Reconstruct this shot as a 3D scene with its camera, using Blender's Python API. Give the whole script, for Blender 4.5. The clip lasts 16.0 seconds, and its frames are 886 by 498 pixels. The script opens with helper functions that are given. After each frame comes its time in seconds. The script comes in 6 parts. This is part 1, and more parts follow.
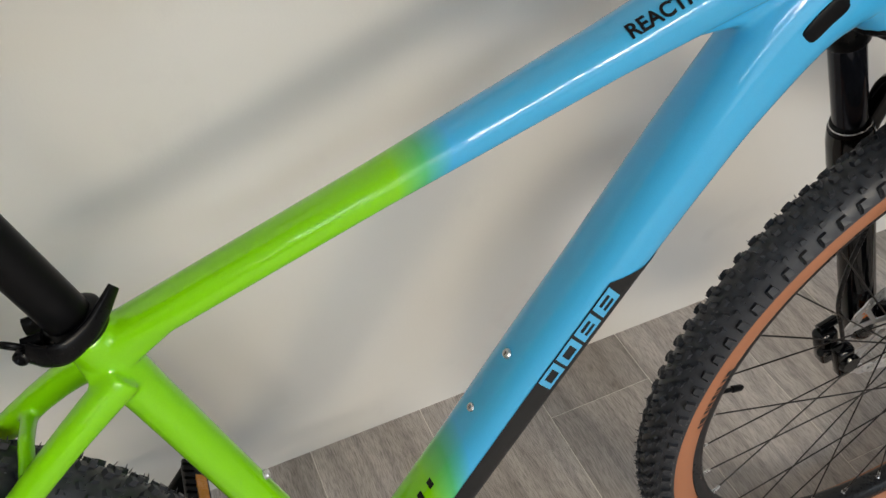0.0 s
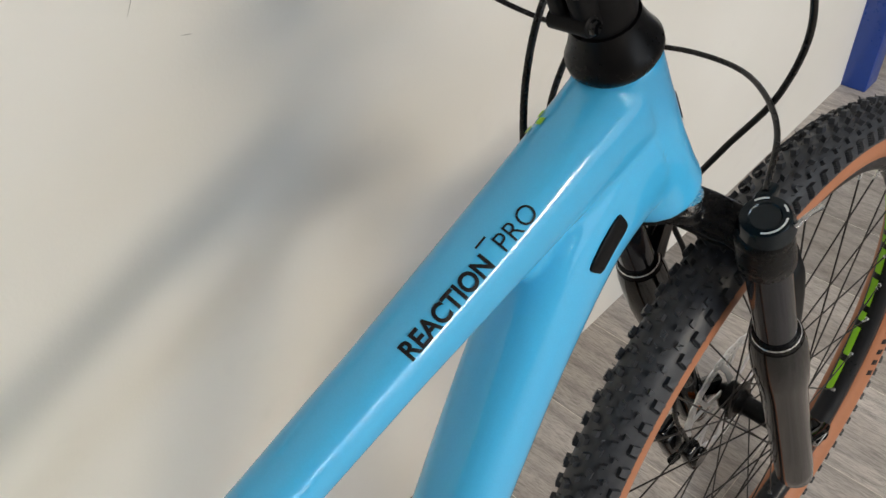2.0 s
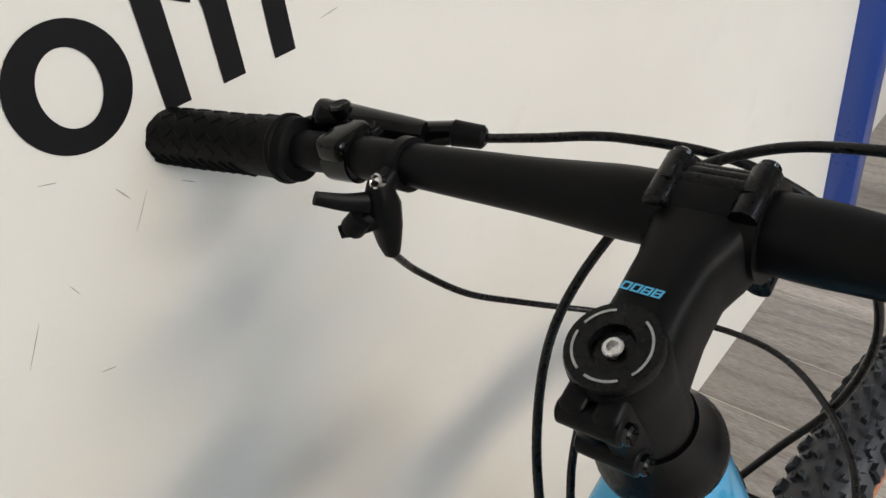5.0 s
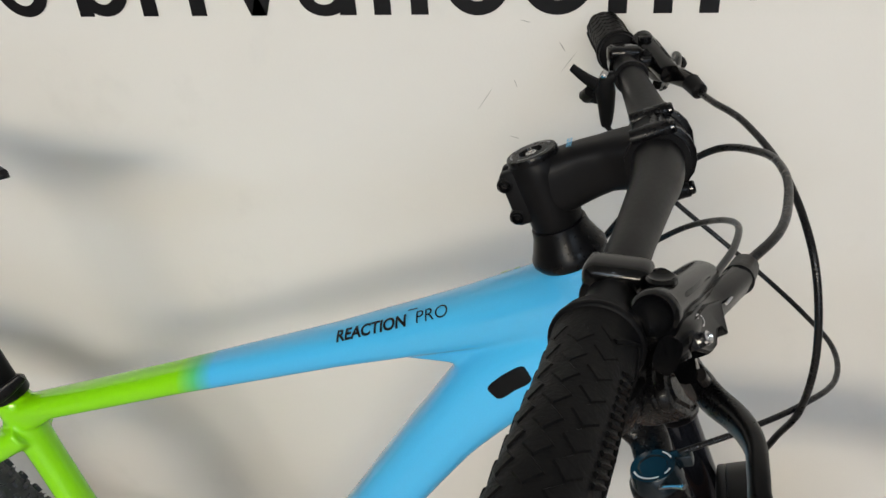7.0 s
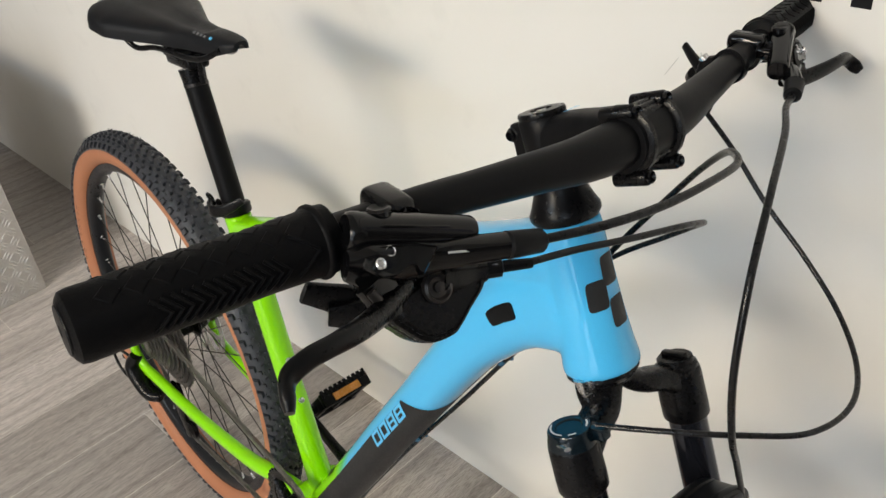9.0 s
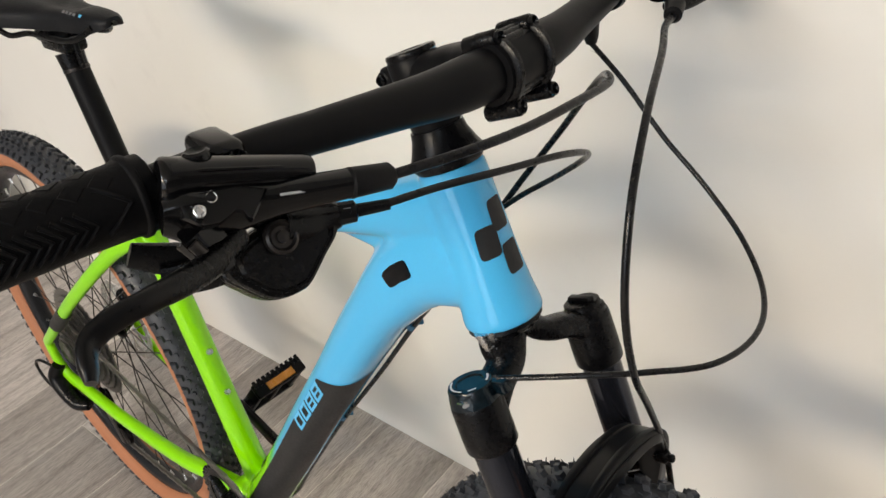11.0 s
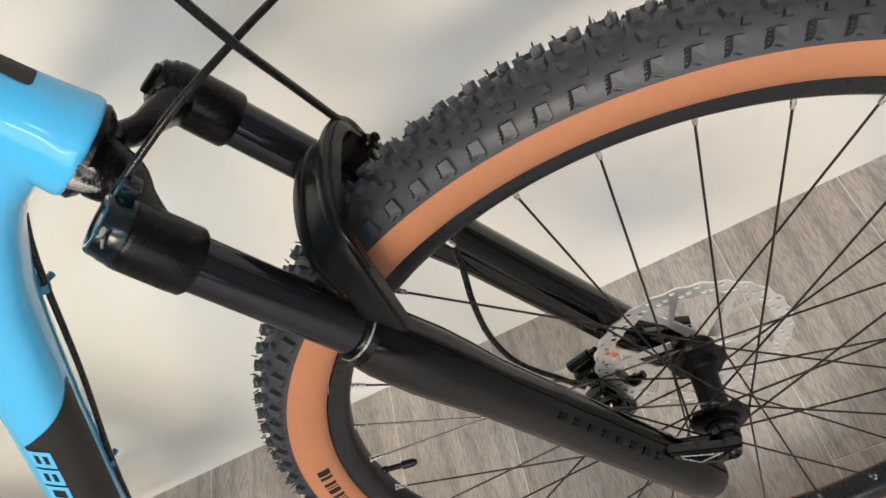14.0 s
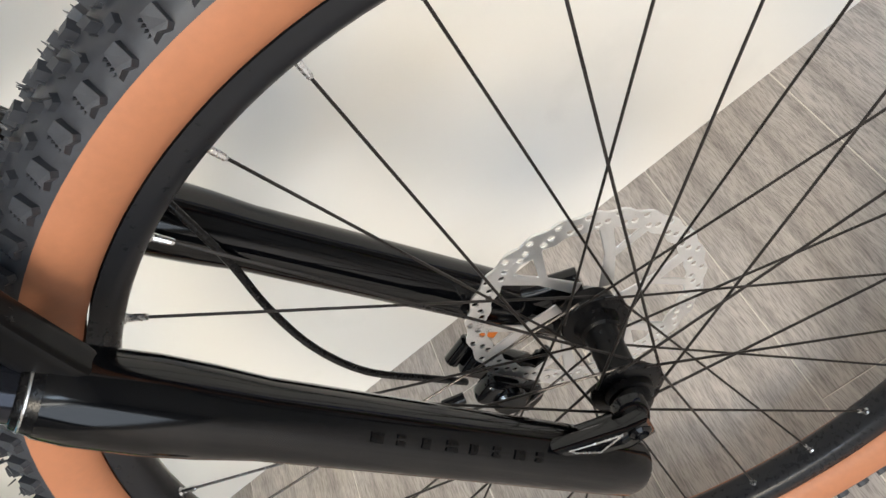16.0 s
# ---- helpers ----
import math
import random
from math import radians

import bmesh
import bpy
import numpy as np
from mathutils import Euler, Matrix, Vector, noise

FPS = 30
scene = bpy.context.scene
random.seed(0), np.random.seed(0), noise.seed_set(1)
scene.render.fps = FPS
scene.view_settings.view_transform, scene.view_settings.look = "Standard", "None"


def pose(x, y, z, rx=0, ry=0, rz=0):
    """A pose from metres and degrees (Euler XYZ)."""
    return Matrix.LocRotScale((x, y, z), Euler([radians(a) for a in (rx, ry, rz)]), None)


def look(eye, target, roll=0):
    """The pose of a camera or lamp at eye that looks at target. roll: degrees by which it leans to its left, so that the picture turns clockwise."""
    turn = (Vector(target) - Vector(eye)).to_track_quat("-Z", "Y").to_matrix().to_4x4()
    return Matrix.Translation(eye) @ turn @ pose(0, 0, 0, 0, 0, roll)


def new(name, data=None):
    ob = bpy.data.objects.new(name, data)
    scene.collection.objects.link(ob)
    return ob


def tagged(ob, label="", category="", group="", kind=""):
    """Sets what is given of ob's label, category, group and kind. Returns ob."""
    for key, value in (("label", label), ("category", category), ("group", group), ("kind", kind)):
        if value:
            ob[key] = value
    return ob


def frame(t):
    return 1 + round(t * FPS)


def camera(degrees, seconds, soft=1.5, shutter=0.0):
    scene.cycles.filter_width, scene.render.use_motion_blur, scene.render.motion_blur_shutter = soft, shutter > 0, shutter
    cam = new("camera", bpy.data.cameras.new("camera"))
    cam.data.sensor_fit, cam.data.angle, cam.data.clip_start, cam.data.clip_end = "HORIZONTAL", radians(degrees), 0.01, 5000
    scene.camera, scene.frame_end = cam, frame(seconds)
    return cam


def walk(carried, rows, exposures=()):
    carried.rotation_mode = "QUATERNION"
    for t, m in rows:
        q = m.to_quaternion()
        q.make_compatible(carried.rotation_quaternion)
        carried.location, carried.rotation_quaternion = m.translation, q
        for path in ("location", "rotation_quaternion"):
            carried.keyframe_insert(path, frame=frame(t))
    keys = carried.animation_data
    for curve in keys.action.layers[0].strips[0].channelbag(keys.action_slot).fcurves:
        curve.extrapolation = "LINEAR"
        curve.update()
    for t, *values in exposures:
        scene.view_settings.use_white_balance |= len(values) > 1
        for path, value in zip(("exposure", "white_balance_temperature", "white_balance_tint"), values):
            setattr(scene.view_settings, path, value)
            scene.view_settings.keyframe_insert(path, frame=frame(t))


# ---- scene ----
cam = camera(57.40, 16.0)
PATH = [
    (0, (-0.0265, -0.3276, 1.1229), (0.2483, 0.3243, 0.4161), -1.70),
    (0.5, (0.0186, -0.2789, 1.1339), (0.3250, 0.3341, 0.4056), -4.54),
    (1, (0.0629, -0.2487, 1.1559), (0.4063, 0.3520, 0.4340), -6.65),
    (1.5, (0.0962, -0.2092, 1.1737), (0.5173, 0.3685, 0.4744), -6.52),
    (2, (0.0999, -0.1680, 1.1764), (0.5892, 0.3659, 0.4869), -5.30),
    (2.5, (0.1123, -0.1252, 1.1799), (0.6598, 0.3716, 0.5065), -3.09),
    (3, (0.1338, -0.0962, 1.1892), (0.7338, 0.3723, 0.5407), -2.71),
    (3.5, (0.1469, -0.0758, 1.1963), (0.7864, 0.3720, 0.5715), -2.27),
    (4, (0.1451, -0.0470, 1.2099), (0.8165, 0.3874, 0.6093), -1.71),
    (4.2, (0.1621, -0.0341, 1.2099), (0.8194, 0.4263, 0.6132), -3.96),
    (6.3, (0.3105, -0.2038, 1.2481), (0.5846, 0.5806, 0.6918), -3.74),
    (6.5, (0.3367, -0.2562, 1.2584), (0.4936, 0.5627, 0.7063), -4.31),
    (7, (0.4593, -0.4384, 1.2587), (0.2668, 0.3843, 0.7237), -4.24),
    (7.5, (0.5988, -0.5330, 1.2932), (0.2078, 0.2065, 0.7452), -2.90),
    (8, (0.6798, -0.4848, 1.2906), (0.1464, 0.1541, 0.7364), -3.36),
    (8.2, (0.7011, -0.4566, 1.2848), (0.1309, 0.1467, 0.7272), -3.23),
    (10.3, (0.7726, -0.3135, 1.2591), (0.1534, 0.2337, 0.6959), -6.54),
    (10.5, (0.7760, -0.3135, 1.2526), (0.1703, 0.2454, 0.6863), -7.10),
    (11, (0.7759, -0.3228, 1.2270), (0.2111, 0.2626, 0.6453), -9.03),
    (11.5, (0.7683, -0.3205, 1.1972), (0.2494, 0.2819, 0.5907), -13.22),
    (12, (0.7494, -0.3031, 1.1550), (0.2919, 0.3131, 0.5140), -19.91),
    (12.5, (0.7523, -0.2927, 1.1286), (0.3469, 0.3345, 0.4635), -27.17),
    (13, (0.7581, -0.3138, 1.1099), (0.4099, 0.3273, 0.4260), -33.37),
    (13.5, (0.7499, -0.3428, 1.0753), (0.4552, 0.3062, 0.3740), -38.65),
    (14, (0.7486, -0.3365, 1.0228), (0.4873, 0.3167, 0.3123), -42.89),
    (14.5, (0.7731, -0.3321, 0.9634), (0.5281, 0.3201, 0.2461), -47.04),
    (15, (0.7954, -0.3237, 0.9204), (0.5424, 0.3235, 0.2013), -50.82),
    (15.5, (0.8072, -0.3044, 0.8678), (0.5457, 0.3494, 0.1576), -53.82),
    (16, (0.8197, -0.2902, 0.8344), (0.5426, 0.3729, 0.1390), -55.75),
]
walk(cam, [(t, look(eye, target, roll)) for t, eye, target, roll in PATH],
     exposures=[(0, -0.36, 6350, 10), (1, -0.33, 6300, 10), (2.5, -0.15, 6430, 10), (3.5, -0.01, 6500, 10), (4.2, 0.0, 6470, 10), (6.3, -0.20, 6020, 10), (7, -0.16, 6260, 10),
                (8.2, 0.05, 6380, 10), (11, 0.1, 6570, 12), (13, 0.13, 6580, 13), (14, 0.31, 6480, 11), (15, 0.45, 6330, 10), (16, 0.49, 6260, 10)])
# ---------------------------------------------------------------- light
world = bpy.data.worlds.new("world")
scene.world = world
world.use_nodes = True
world.node_tree.nodes["Background"].inputs[0].default_value = (0.8, 0.88, 1.0, 1)
world.node_tree.nodes["Background"].inputs[1].default_value = 0.03
scene.view_settings.exposure = 0.0


def area(name, eye, target, sx, sy, watts, colour):
    lamp = bpy.data.lights.new(name, "AREA")
    lamp.shape, lamp.size, lamp.size_y, lamp.energy, lamp.color = "RECTANGLE", sx, sy, watts, colour
    ob = new(name, lamp)
    ob.matrix_world = look(eye, target)
    return ob


WALL_Y = 0.3844
WARM, COOL, PALE = (1.0, 0.87, 0.68), (0.72, 0.86, 1.0), (1.0, 0.94, 0.84)
# strip lamps assumed under the unseen ceiling: middle x, y, length, width, watts, colour
# set by highlights and shadows, but the COOL 1.2 m pair is added fill
STRIPS = [(0.40, -3.20, 1.5, 0.40, 130, WARM), (0.40, -3.80, 1.5, 0.40, 130, WARM), (1.9, -2.3, 1.2, 0.20, 31, COOL), (-0.7, -2.6, 1.2, 0.20, 39, COOL),
          (2.85, -3.4, 0.6, 0.60, 12, COOL), (-1.2, -5.0, 2.3, 0.30, 46, PALE), (1.6, -5.0, 2.3, 0.30, 33, PALE)]
for lx, ly, length, width, watts, colour in STRIPS:
    area("lamp_light", (lx, ly, 2.545), (lx, ly + 0.6, 0), length, width, watts, colour)
# wide bluish fill added from the south; no window is known there
area("window_light", (1.2, -5.3, 1.4), (1.0, 0.4, 0.8), 3.9, 2.0, 58, (0.84, 0.92, 1.0))


# ---------------------------------------------------------------- materials
def material(name, rough=0.5, metal=0.0, colour=(0.5, 0.5, 0.5)):
    m = bpy.data.materials.new(name)
    m.use_nodes = True
    b = m.node_tree.nodes["Principled BSDF"]
    b.inputs["Base Color"].default_value = (*colour, 1)
    b.inputs["Roughness"].default_value = rough
    b.inputs["Metallic"].default_value = metal
    return m, m.node_tree.nodes, m.node_tree.links, b


def coords(n, l, scale=(1, 1, 1)):
    c = n.new("ShaderNodeTexCoord")
    mp = n.new("ShaderNodeMapping")
    mp.inputs["Scale"].default_value = scale
    l.new(c.outputs["Object"], mp.inputs["Vector"])
    return mp.outputs["Vector"]


def noise_tex(n, l, vec, scale, detail=4.0, rough=0.55):
    t = n.new("ShaderNodeTexNoise")
    t.inputs["Scale"].default_value, t.inputs["Detail"].default_value, t.inputs["Roughness"].default_value = scale, detail, rough
    l.new(vec, t.inputs["Vector"])
    return t.outputs["Fac"]


def ramp(n, l, fac, *stops):
    r = n.new("ShaderNodeValToRGB")
    while len(r.color_ramp.elements) < len(stops):
        r.color_ramp.elements.new(0.5)
    for e, (p, c) in zip(r.color_ramp.elements, stops):
        e.position, e.color = p, (*c, 1)
    l.new(fac, r.inputs["Fac"])
    return r.outputs["Color"]


def grey(a):
    return (a, a, a)


def bump(n, l, b, height, strength, dist):
    bp = n.new("ShaderNodeBump")
    bp.inputs["Strength"].default_value, bp.inputs["Distance"].default_value = strength, dist
    l.new(height, bp.inputs["Height"])
    l.new(bp.outputs["Normal"], b.inputs["Normal"])


def worn(name, colour, rough, metal=0.0, vary=0.15, scale=60.0, bumped=0.0, coat=0.0, rvary=0.12, spec=0.5):
    """A surface with grain at two scales in colour and roughness."""
    m, n, l, b = material(name, rough, metal)
    b.inputs["Specular IOR Level"].default_value = spec
    v = coords(n, l)
    big, fine = noise_tex(n, l, v, scale * 0.12), noise_tex(n, l, v, scale * 4, 6)
    mix = n.new("ShaderNodeMath")
    mix.operation = "MULTIPLY_ADD"
    mix.inputs[1].default_value = 0.5
    l.new(fine, mix.inputs[0])
    half = n.new("ShaderNodeMath")
    half.operation = "MULTIPLY"
    half.inputs[1].default_value = 0.5
    l.new(big, half.inputs[0])
    l.new(half.outputs[0], mix.inputs[2])
    lo, hi = tuple(c * (1 - vary) for c in colour), tuple(min(1, c * (1 + vary)) for c in colour)
    l.new(ramp(n, l, mix.outputs[0], (0.3, lo), (0.7, hi)), b.inputs["Base Color"])
    l.new(ramp(n, l, mix.outputs[0], (0.3, grey(max(0.02, rough - rvary))), (0.7, grey(min(1, rough + rvary)))), b.inputs["Roughness"])
    if bumped:
        bump(n, l, b, fine, bumped, 0.001)
    if coat:
        b.inputs["Coat Weight"].default_value = coat
        b.inputs["Coat Roughness"].default_value = 0.06
    return m


def make_paint():
    """Gloss lacquer that fades from sky blue at the head to lime green at the rear."""
    m, n, l, b = material("fade_paint", 0.34)
    v = coords(n, l)
    sep = n.new("ShaderNodeSeparateXYZ")
    l.new(v, sep.inputs[0])
    speck = noise_tex(n, l, v, 900, 2)
    big = noise_tex(n, l, v, 9, 2)
    add = n.new("ShaderNodeMath")
    add.operation = "MULTIPLY_ADD"
    add.inputs[1].default_value = 0.012
    l.new(big, add.inputs[0])
    l.new(sep.outputs["X"], add.inputs[2])
    mr = n.new("ShaderNodeMapRange")
    mr.inputs["From Min"].default_value, mr.inputs["From Max"].default_value = 0.102, 0.138
    l.new(add.outputs[0], mr.inputs["Value"])
    c = ramp(n, l, mr.outputs[0], (0.0, (0.235, 0.66, 0.0)), (0.5, (0.09, 0.50, 0.17)), (1.0, (0.066, 0.445, 0.80)))
    mx = n.new("ShaderNodeMixRGB")
    mx.blend_type, mx.inputs["Fac"].default_value = "MULTIPLY", 0.12
    l.new(c, mx.inputs["Color1"])
    l.new(ramp(n, l, speck, (0.3, grey(0.6)), (0.7, grey(1.0))), mx.inputs["Color2"])
    l.new(mx.outputs[0], b.inputs["Base Color"])
    b.inputs["Coat Weight"].default_value, b.inputs["Coat Roughness"].default_value = 1.0, 0.025
    b.inputs["Specular IOR Level"].default_value = 0.06
    bump(n, l, b, noise_tex(n, l, v, 120, 2), 0.02, 0.001)
    return m


def make_wall():
    m, n, l, b = material("wall_paint", 0.75)
    v = coords(n, l)
    big, mid, fine = noise_tex(n, l, v, 1.3, 4), noise_tex(n, l, v, 9, 5), noise_tex(n, l, v, 260, 3)
    c = ramp(n, l, big, (0.3, (0.72, 0.70, 0.66)), (0.7, (0.78, 0.765, 0.73)))
    scuff = ramp(n, l, mid, (0.62, grey(1.0)), (0.8, grey(0.93)))
    mx = n.new("ShaderNodeMixRGB")
    mx.blend_type, mx.inputs["Fac"].default_value = "MULTIPLY", 1.0
    l.new(c, mx.inputs["Color1"])
    l.new(scuff, mx.inputs["Color2"])
    l.new(mx.outputs[0], b.inputs["Base Color"])
    bump(n, l, b, fine, 0.12, 0.001)
    return m


def make_wood():
    """Grey oak-look floor board, grain along y."""
    m, n, l, b = material("grey_oak_board", 0.5)
    info = n.new("ShaderNodeObjectInfo")
    c = n.new("ShaderNodeTexCoord")
    shift = n.new("ShaderNodeVectorMath")
    shift.operation = "MULTIPLY_ADD"
    shift.inputs[1].default_value = (37.0, 19.0, 11.0)
    l.new(info.outputs["Random"], shift.inputs[0])
    l.new(c.outputs["Object"], shift.inputs[2])

    def stretched(sx, sy, scale, detail, dist):
        mp = n.new("ShaderNodeMapping")
        mp.inputs["Scale"].default_value = (sx, sy, 1)
        l.new(shift.outputs[0], mp.inputs["Vector"])
        t = n.new("ShaderNodeTexNoise")
        t.inputs["Scale"].default_value, t.inputs["Detail"].default_value = scale, detail
        t.inputs["Roughness"].default_value, t.inputs["Distortion"].default_value = 0.65, dist
        l.new(mp.outputs[0], t.inputs["Vector"])
        return t.outputs["Fac"]

    mp = n.new("ShaderNodeMapping")
    mp.inputs["Scale"].default_value = (7.0, 0.9, 1)
    l.new(shift.outputs[0], mp.inputs["Vector"])
    wv = n.new("ShaderNodeTexWave")
    wv.wave_type, wv.rings_direction = "RINGS", "SPHERICAL"
    wv.inputs["Scale"].default_value, wv.inputs["Distortion"].default_value = 0.9, 11.0
    wv.inputs["Detail"].default_value, wv.inputs["Detail Scale"].default_value = 3.0, 1.2
    l.new(mp.outputs[0], wv.inputs["Vector"])
    broad, streak = stretched(6, 1.2, 1.0, 4, 1.0), stretched(26, 2.6, 1.0, 8, 2.2)
    # short wavy pores: the grain wanders sideways along the board
    wander = stretched(7, 5, 1.0, 2, 0)
    bent = n.new("ShaderNodeVectorMath")
    bent.operation = "MULTIPLY_ADD"
    bent.inputs[1].default_value = (0.020, 0.0, 0.0)
    l.new(wander, bent.inputs[0])
    l.new(shift.outputs[0], bent.inputs[2])

    def grain(sx, sy, detail):
        mq = n.new("ShaderNodeMapping")
        mq.inputs["Scale"].default_value = (sx, sy, 1)
        l.new(bent.outputs[0], mq.inputs["Vector"])
        t = n.new("ShaderNodeTexNoise")
        t.inputs["Scale"].default_value, t.inputs["Detail"].default_value = 1.0, detail
        l.new(mq.outputs[0], t.inputs["Vector"])
        return t.outputs["Fac"]

    pore, hair = grain(430, 36, 3), grain(900, 62, 2)
    base = ramp(n, l, broad, (0.28, (0.398, 0.355, 0.324)), (0.72, (0.598, 0.550, 0.515)))
    for fac, t0, t1, lo, w in ((streak, 0.30, 0.68, 0.72, 0.6), (wv.outputs["Fac"], 0.04, 0.30, 0.60, 0.45), (pore, 0.38, 0.50, 0.55, 0.40), (hair, 0.38, 0.54, 0.45, 0.60)):
        mx = n.new("ShaderNodeMixRGB")
        mx.blend_type, mx.inputs["Fac"].default_value = "MULTIPLY", w
        l.new(base, mx.inputs["Color1"])
        l.new(ramp(n, l, fac, (t0, grey(lo)), (t1, grey(1.0))), mx.inputs["Color2"])
        base = mx.outputs[0]
    tone = n.new("ShaderNodeMixRGB")
    tone.blend_type, tone.inputs["Fac"].default_value = "MULTIPLY", 1.0
    l.new(base, tone.inputs["Color1"])
    l.new(ramp(n, l, info.outputs["Random"], (0.0, grey(0.74)), (1.0, grey(1.14))), tone.inputs["Color2"])
    l.new(tone.outputs[0], b.inputs["Base Color"])
    l.new(ramp(n, l, streak, (0.3, grey(0.55)), (0.7, grey(0.42))), b.inputs["Roughness"])
    bump(n, l, b, pore, 0.25, 0.001)
    return m


PAINT, WALL, WOOD = make_paint(), make_wall(), make_wood()
# dark tone for unseen walls, chosen so that gloss blacks mirror something dark
DARKWALL = worn("dark_unseen_wall", (0.20, 0.195, 0.19), 0.8, vary=0.08, scale=8)
CEIL = worn("ceiling_white", (0.78, 0.77, 0.75), 0.9, vary=0.03, scale=8)
RUBBER = worn("tyre_rubber", (0.034, 0.0365, 0.043), 0.42, vary=0.35, scale=40, bumped=0.15, spec=0.38)
TAN = worn("tan_sidewall", (0.37, 0.150, 0.073), 0.62, vary=0.12, scale=50, bumped=0.08)
RIMBLACK = worn("anodised_rim_black", (0.011, 0.0118, 0.014), 0.32, vary=0.15, scale=60, spec=0.22)
BLACK = worn("satin_black_alloy", (0.0032, 0.0032, 0.0037), 0.28, vary=0.12, scale=80, spec=0.16, rvary=0.05)
GLOSS = worn("gloss_black", (0.0020, 0.0023, 0.0030), 0.09, vary=0.1, scale=8, rvary=0.03, spec=0.36)
LEVER = worn("forged_lever_black", (0.0022, 0.0022, 0.0025), 0.15, vary=0.3, scale=70, rvary=0.06, spec=0.28)
COMPOSITE = worn("composite_black", (0.0024, 0.0024, 0.0027), 0.28, vary=0.12, scale=110, bumped=0.05, spec=0.18, rvary=0.05)
SATIN = worn("satin_black_casting", (0.0034, 0.0034, 0.0038), 0.30, vary=0.1, scale=60, rvary=0.04, spec=0.20)
JOINT = worn("light_floor_joint", (0.66, 0.62, 0.56), 0.7, vary=0.1, scale=30)
MATT = worn("matt_black", (0.0058, 0.0058, 0.0064), 0.38, vary=0.12, scale=90, bumped=0.05, spec=0.09, rvary=0.05)
GRIP = worn("grip_rubber", (0.0032, 0.0032, 0.0036), 0.48, vary=0.3, scale=150, bumped=0.25, spec=0.08)
CABLE = worn("cable_housing", (0.0045, 0.0045, 0.005), 0.28, vary=0.3, scale=60, spec=0.3)
SADDLE = worn("saddle_cover", (0.0075, 0.008, 0.0095), 0.48, vary=0.2, scale=120, bumped=0.2, spec=0.15)
STEEL = worn("bright_steel", (0.62, 0.62, 0.62), 0.26, 1.0, vary=0.15, scale=120)
DARKSTEEL = worn("dark_steel", (0.040, 0.036, 0.034), 0.32, 0.85, vary=0.25, scale=200)
ROTOR = worn("brushed_rotor_steel", (0.76, 0.76, 0.76), 0.36, 0.90, vary=0.15, scale=300)
STANCHION = worn("dark_anodised_tube", (0.024, 0.026, 0.034), 0.1, 0.7, vary=0.15, scale=60, rvary=0.05)
DECAL = worn("matt_graphite_decal", (0.019, 0.0188, 0.0195), 0.48, vary=0.15, scale=90, spec=0.25)
SKY = worn("sky_blue_print", (0.09, 0.44, 0.75), 0.42, vary=0.08, scale=90)
LIME = worn("lime_print", (0.24, 0.56, 0.01), 0.42, vary=0.08, scale=90)
INK = worn("black_vinyl_letter", (0.0065, 0.0062, 0.0075), 0.45, vary=0.2, scale=60, spec=0.2)
GREYPRINT = worn("grey_print", (0.32, 0.33, 0.34), 0.5, vary=0.1, scale=90)
SHADEPRINT = worn("tonal_dark_print", (0.0012, 0.0012, 0.0014), 0.30, vary=0.1, scale=90, spec=0.20)
ORANGE = worn("orange_plastic", (0.85, 0.22, 0.02), 0.4, vary=0.1, scale=90)
AMBER = worn("amber_reflector", (0.50, 0.20, 0.02), 0.25, vary=0.2, scale=300)
TEAL = worn("blue_anodised_cap", (0.003, 0.008, 0.012), 0.18, 0.15, vary=0.2, scale=80, rvary=0.05, spec=0.35)
SILVERPRINT = worn("silver_print", (0.62, 0.62, 0.62), 0.4, vary=0.05, scale=90)
POSTBLUE = worn("cobalt_blue_paint", (0.010, 0.055, 0.33), 0.35, vary=0.12, scale=20, coat=0.3)
PENCIL = worn("scuff_mark_grey", (0.30, 0.29, 0.27), 0.7, vary=0.3, scale=300)
BEIGE = worn("beige_painted_trim", (0.42, 0.36, 0.27), 0.6, vary=0.08, scale=10)
SKIRT = worn("grey_skirting", (0.20, 0.20, 0.20), 0.5, vary=0.1, scale=30)
TREAD = worn("aluminium_treadplate", (0.62, 0.61, 0.59), 0.38, 0.9, vary=0.15, scale=60)
CLIPBLUE = worn("blue_cable_clip", (0.02, 0.13, 0.24), 0.4, vary=0.15, scale=90)
CHAIN = worn("chain_steel", (0.20, 0.19, 0.18), 0.36, 0.9, vary=0.3, scale=200)


# ---------------------------------------------------------------- mesh tools
def part(name, bm, mat, parent=None, label=""):
    me = bpy.data.meshes.new(name)
    bmesh.ops.recalc_face_normals(bm, faces=bm.faces)
    bm.to_mesh(me)
    bm.free()
    me.materials.append(mat)
    ob = new(name, me)
    if parent is not None:
        ob.parent = parent
    if label:
        tagged(ob, label)
    return ob


def smooth(ob, angle=40):
    me = ob.data
    for p in me.polygons:
        p.use_smooth = True
    bm = bmesh.new()
    bm.from_mesh(me)
    for e in bm.edges:
        if len(e.link_faces) == 2 and e.calc_face_angle(0) > radians(angle):
            e.smooth = False
    bm.to_mesh(me)
    bm.free()
    return ob


def V(*a):
    return Vector(a)


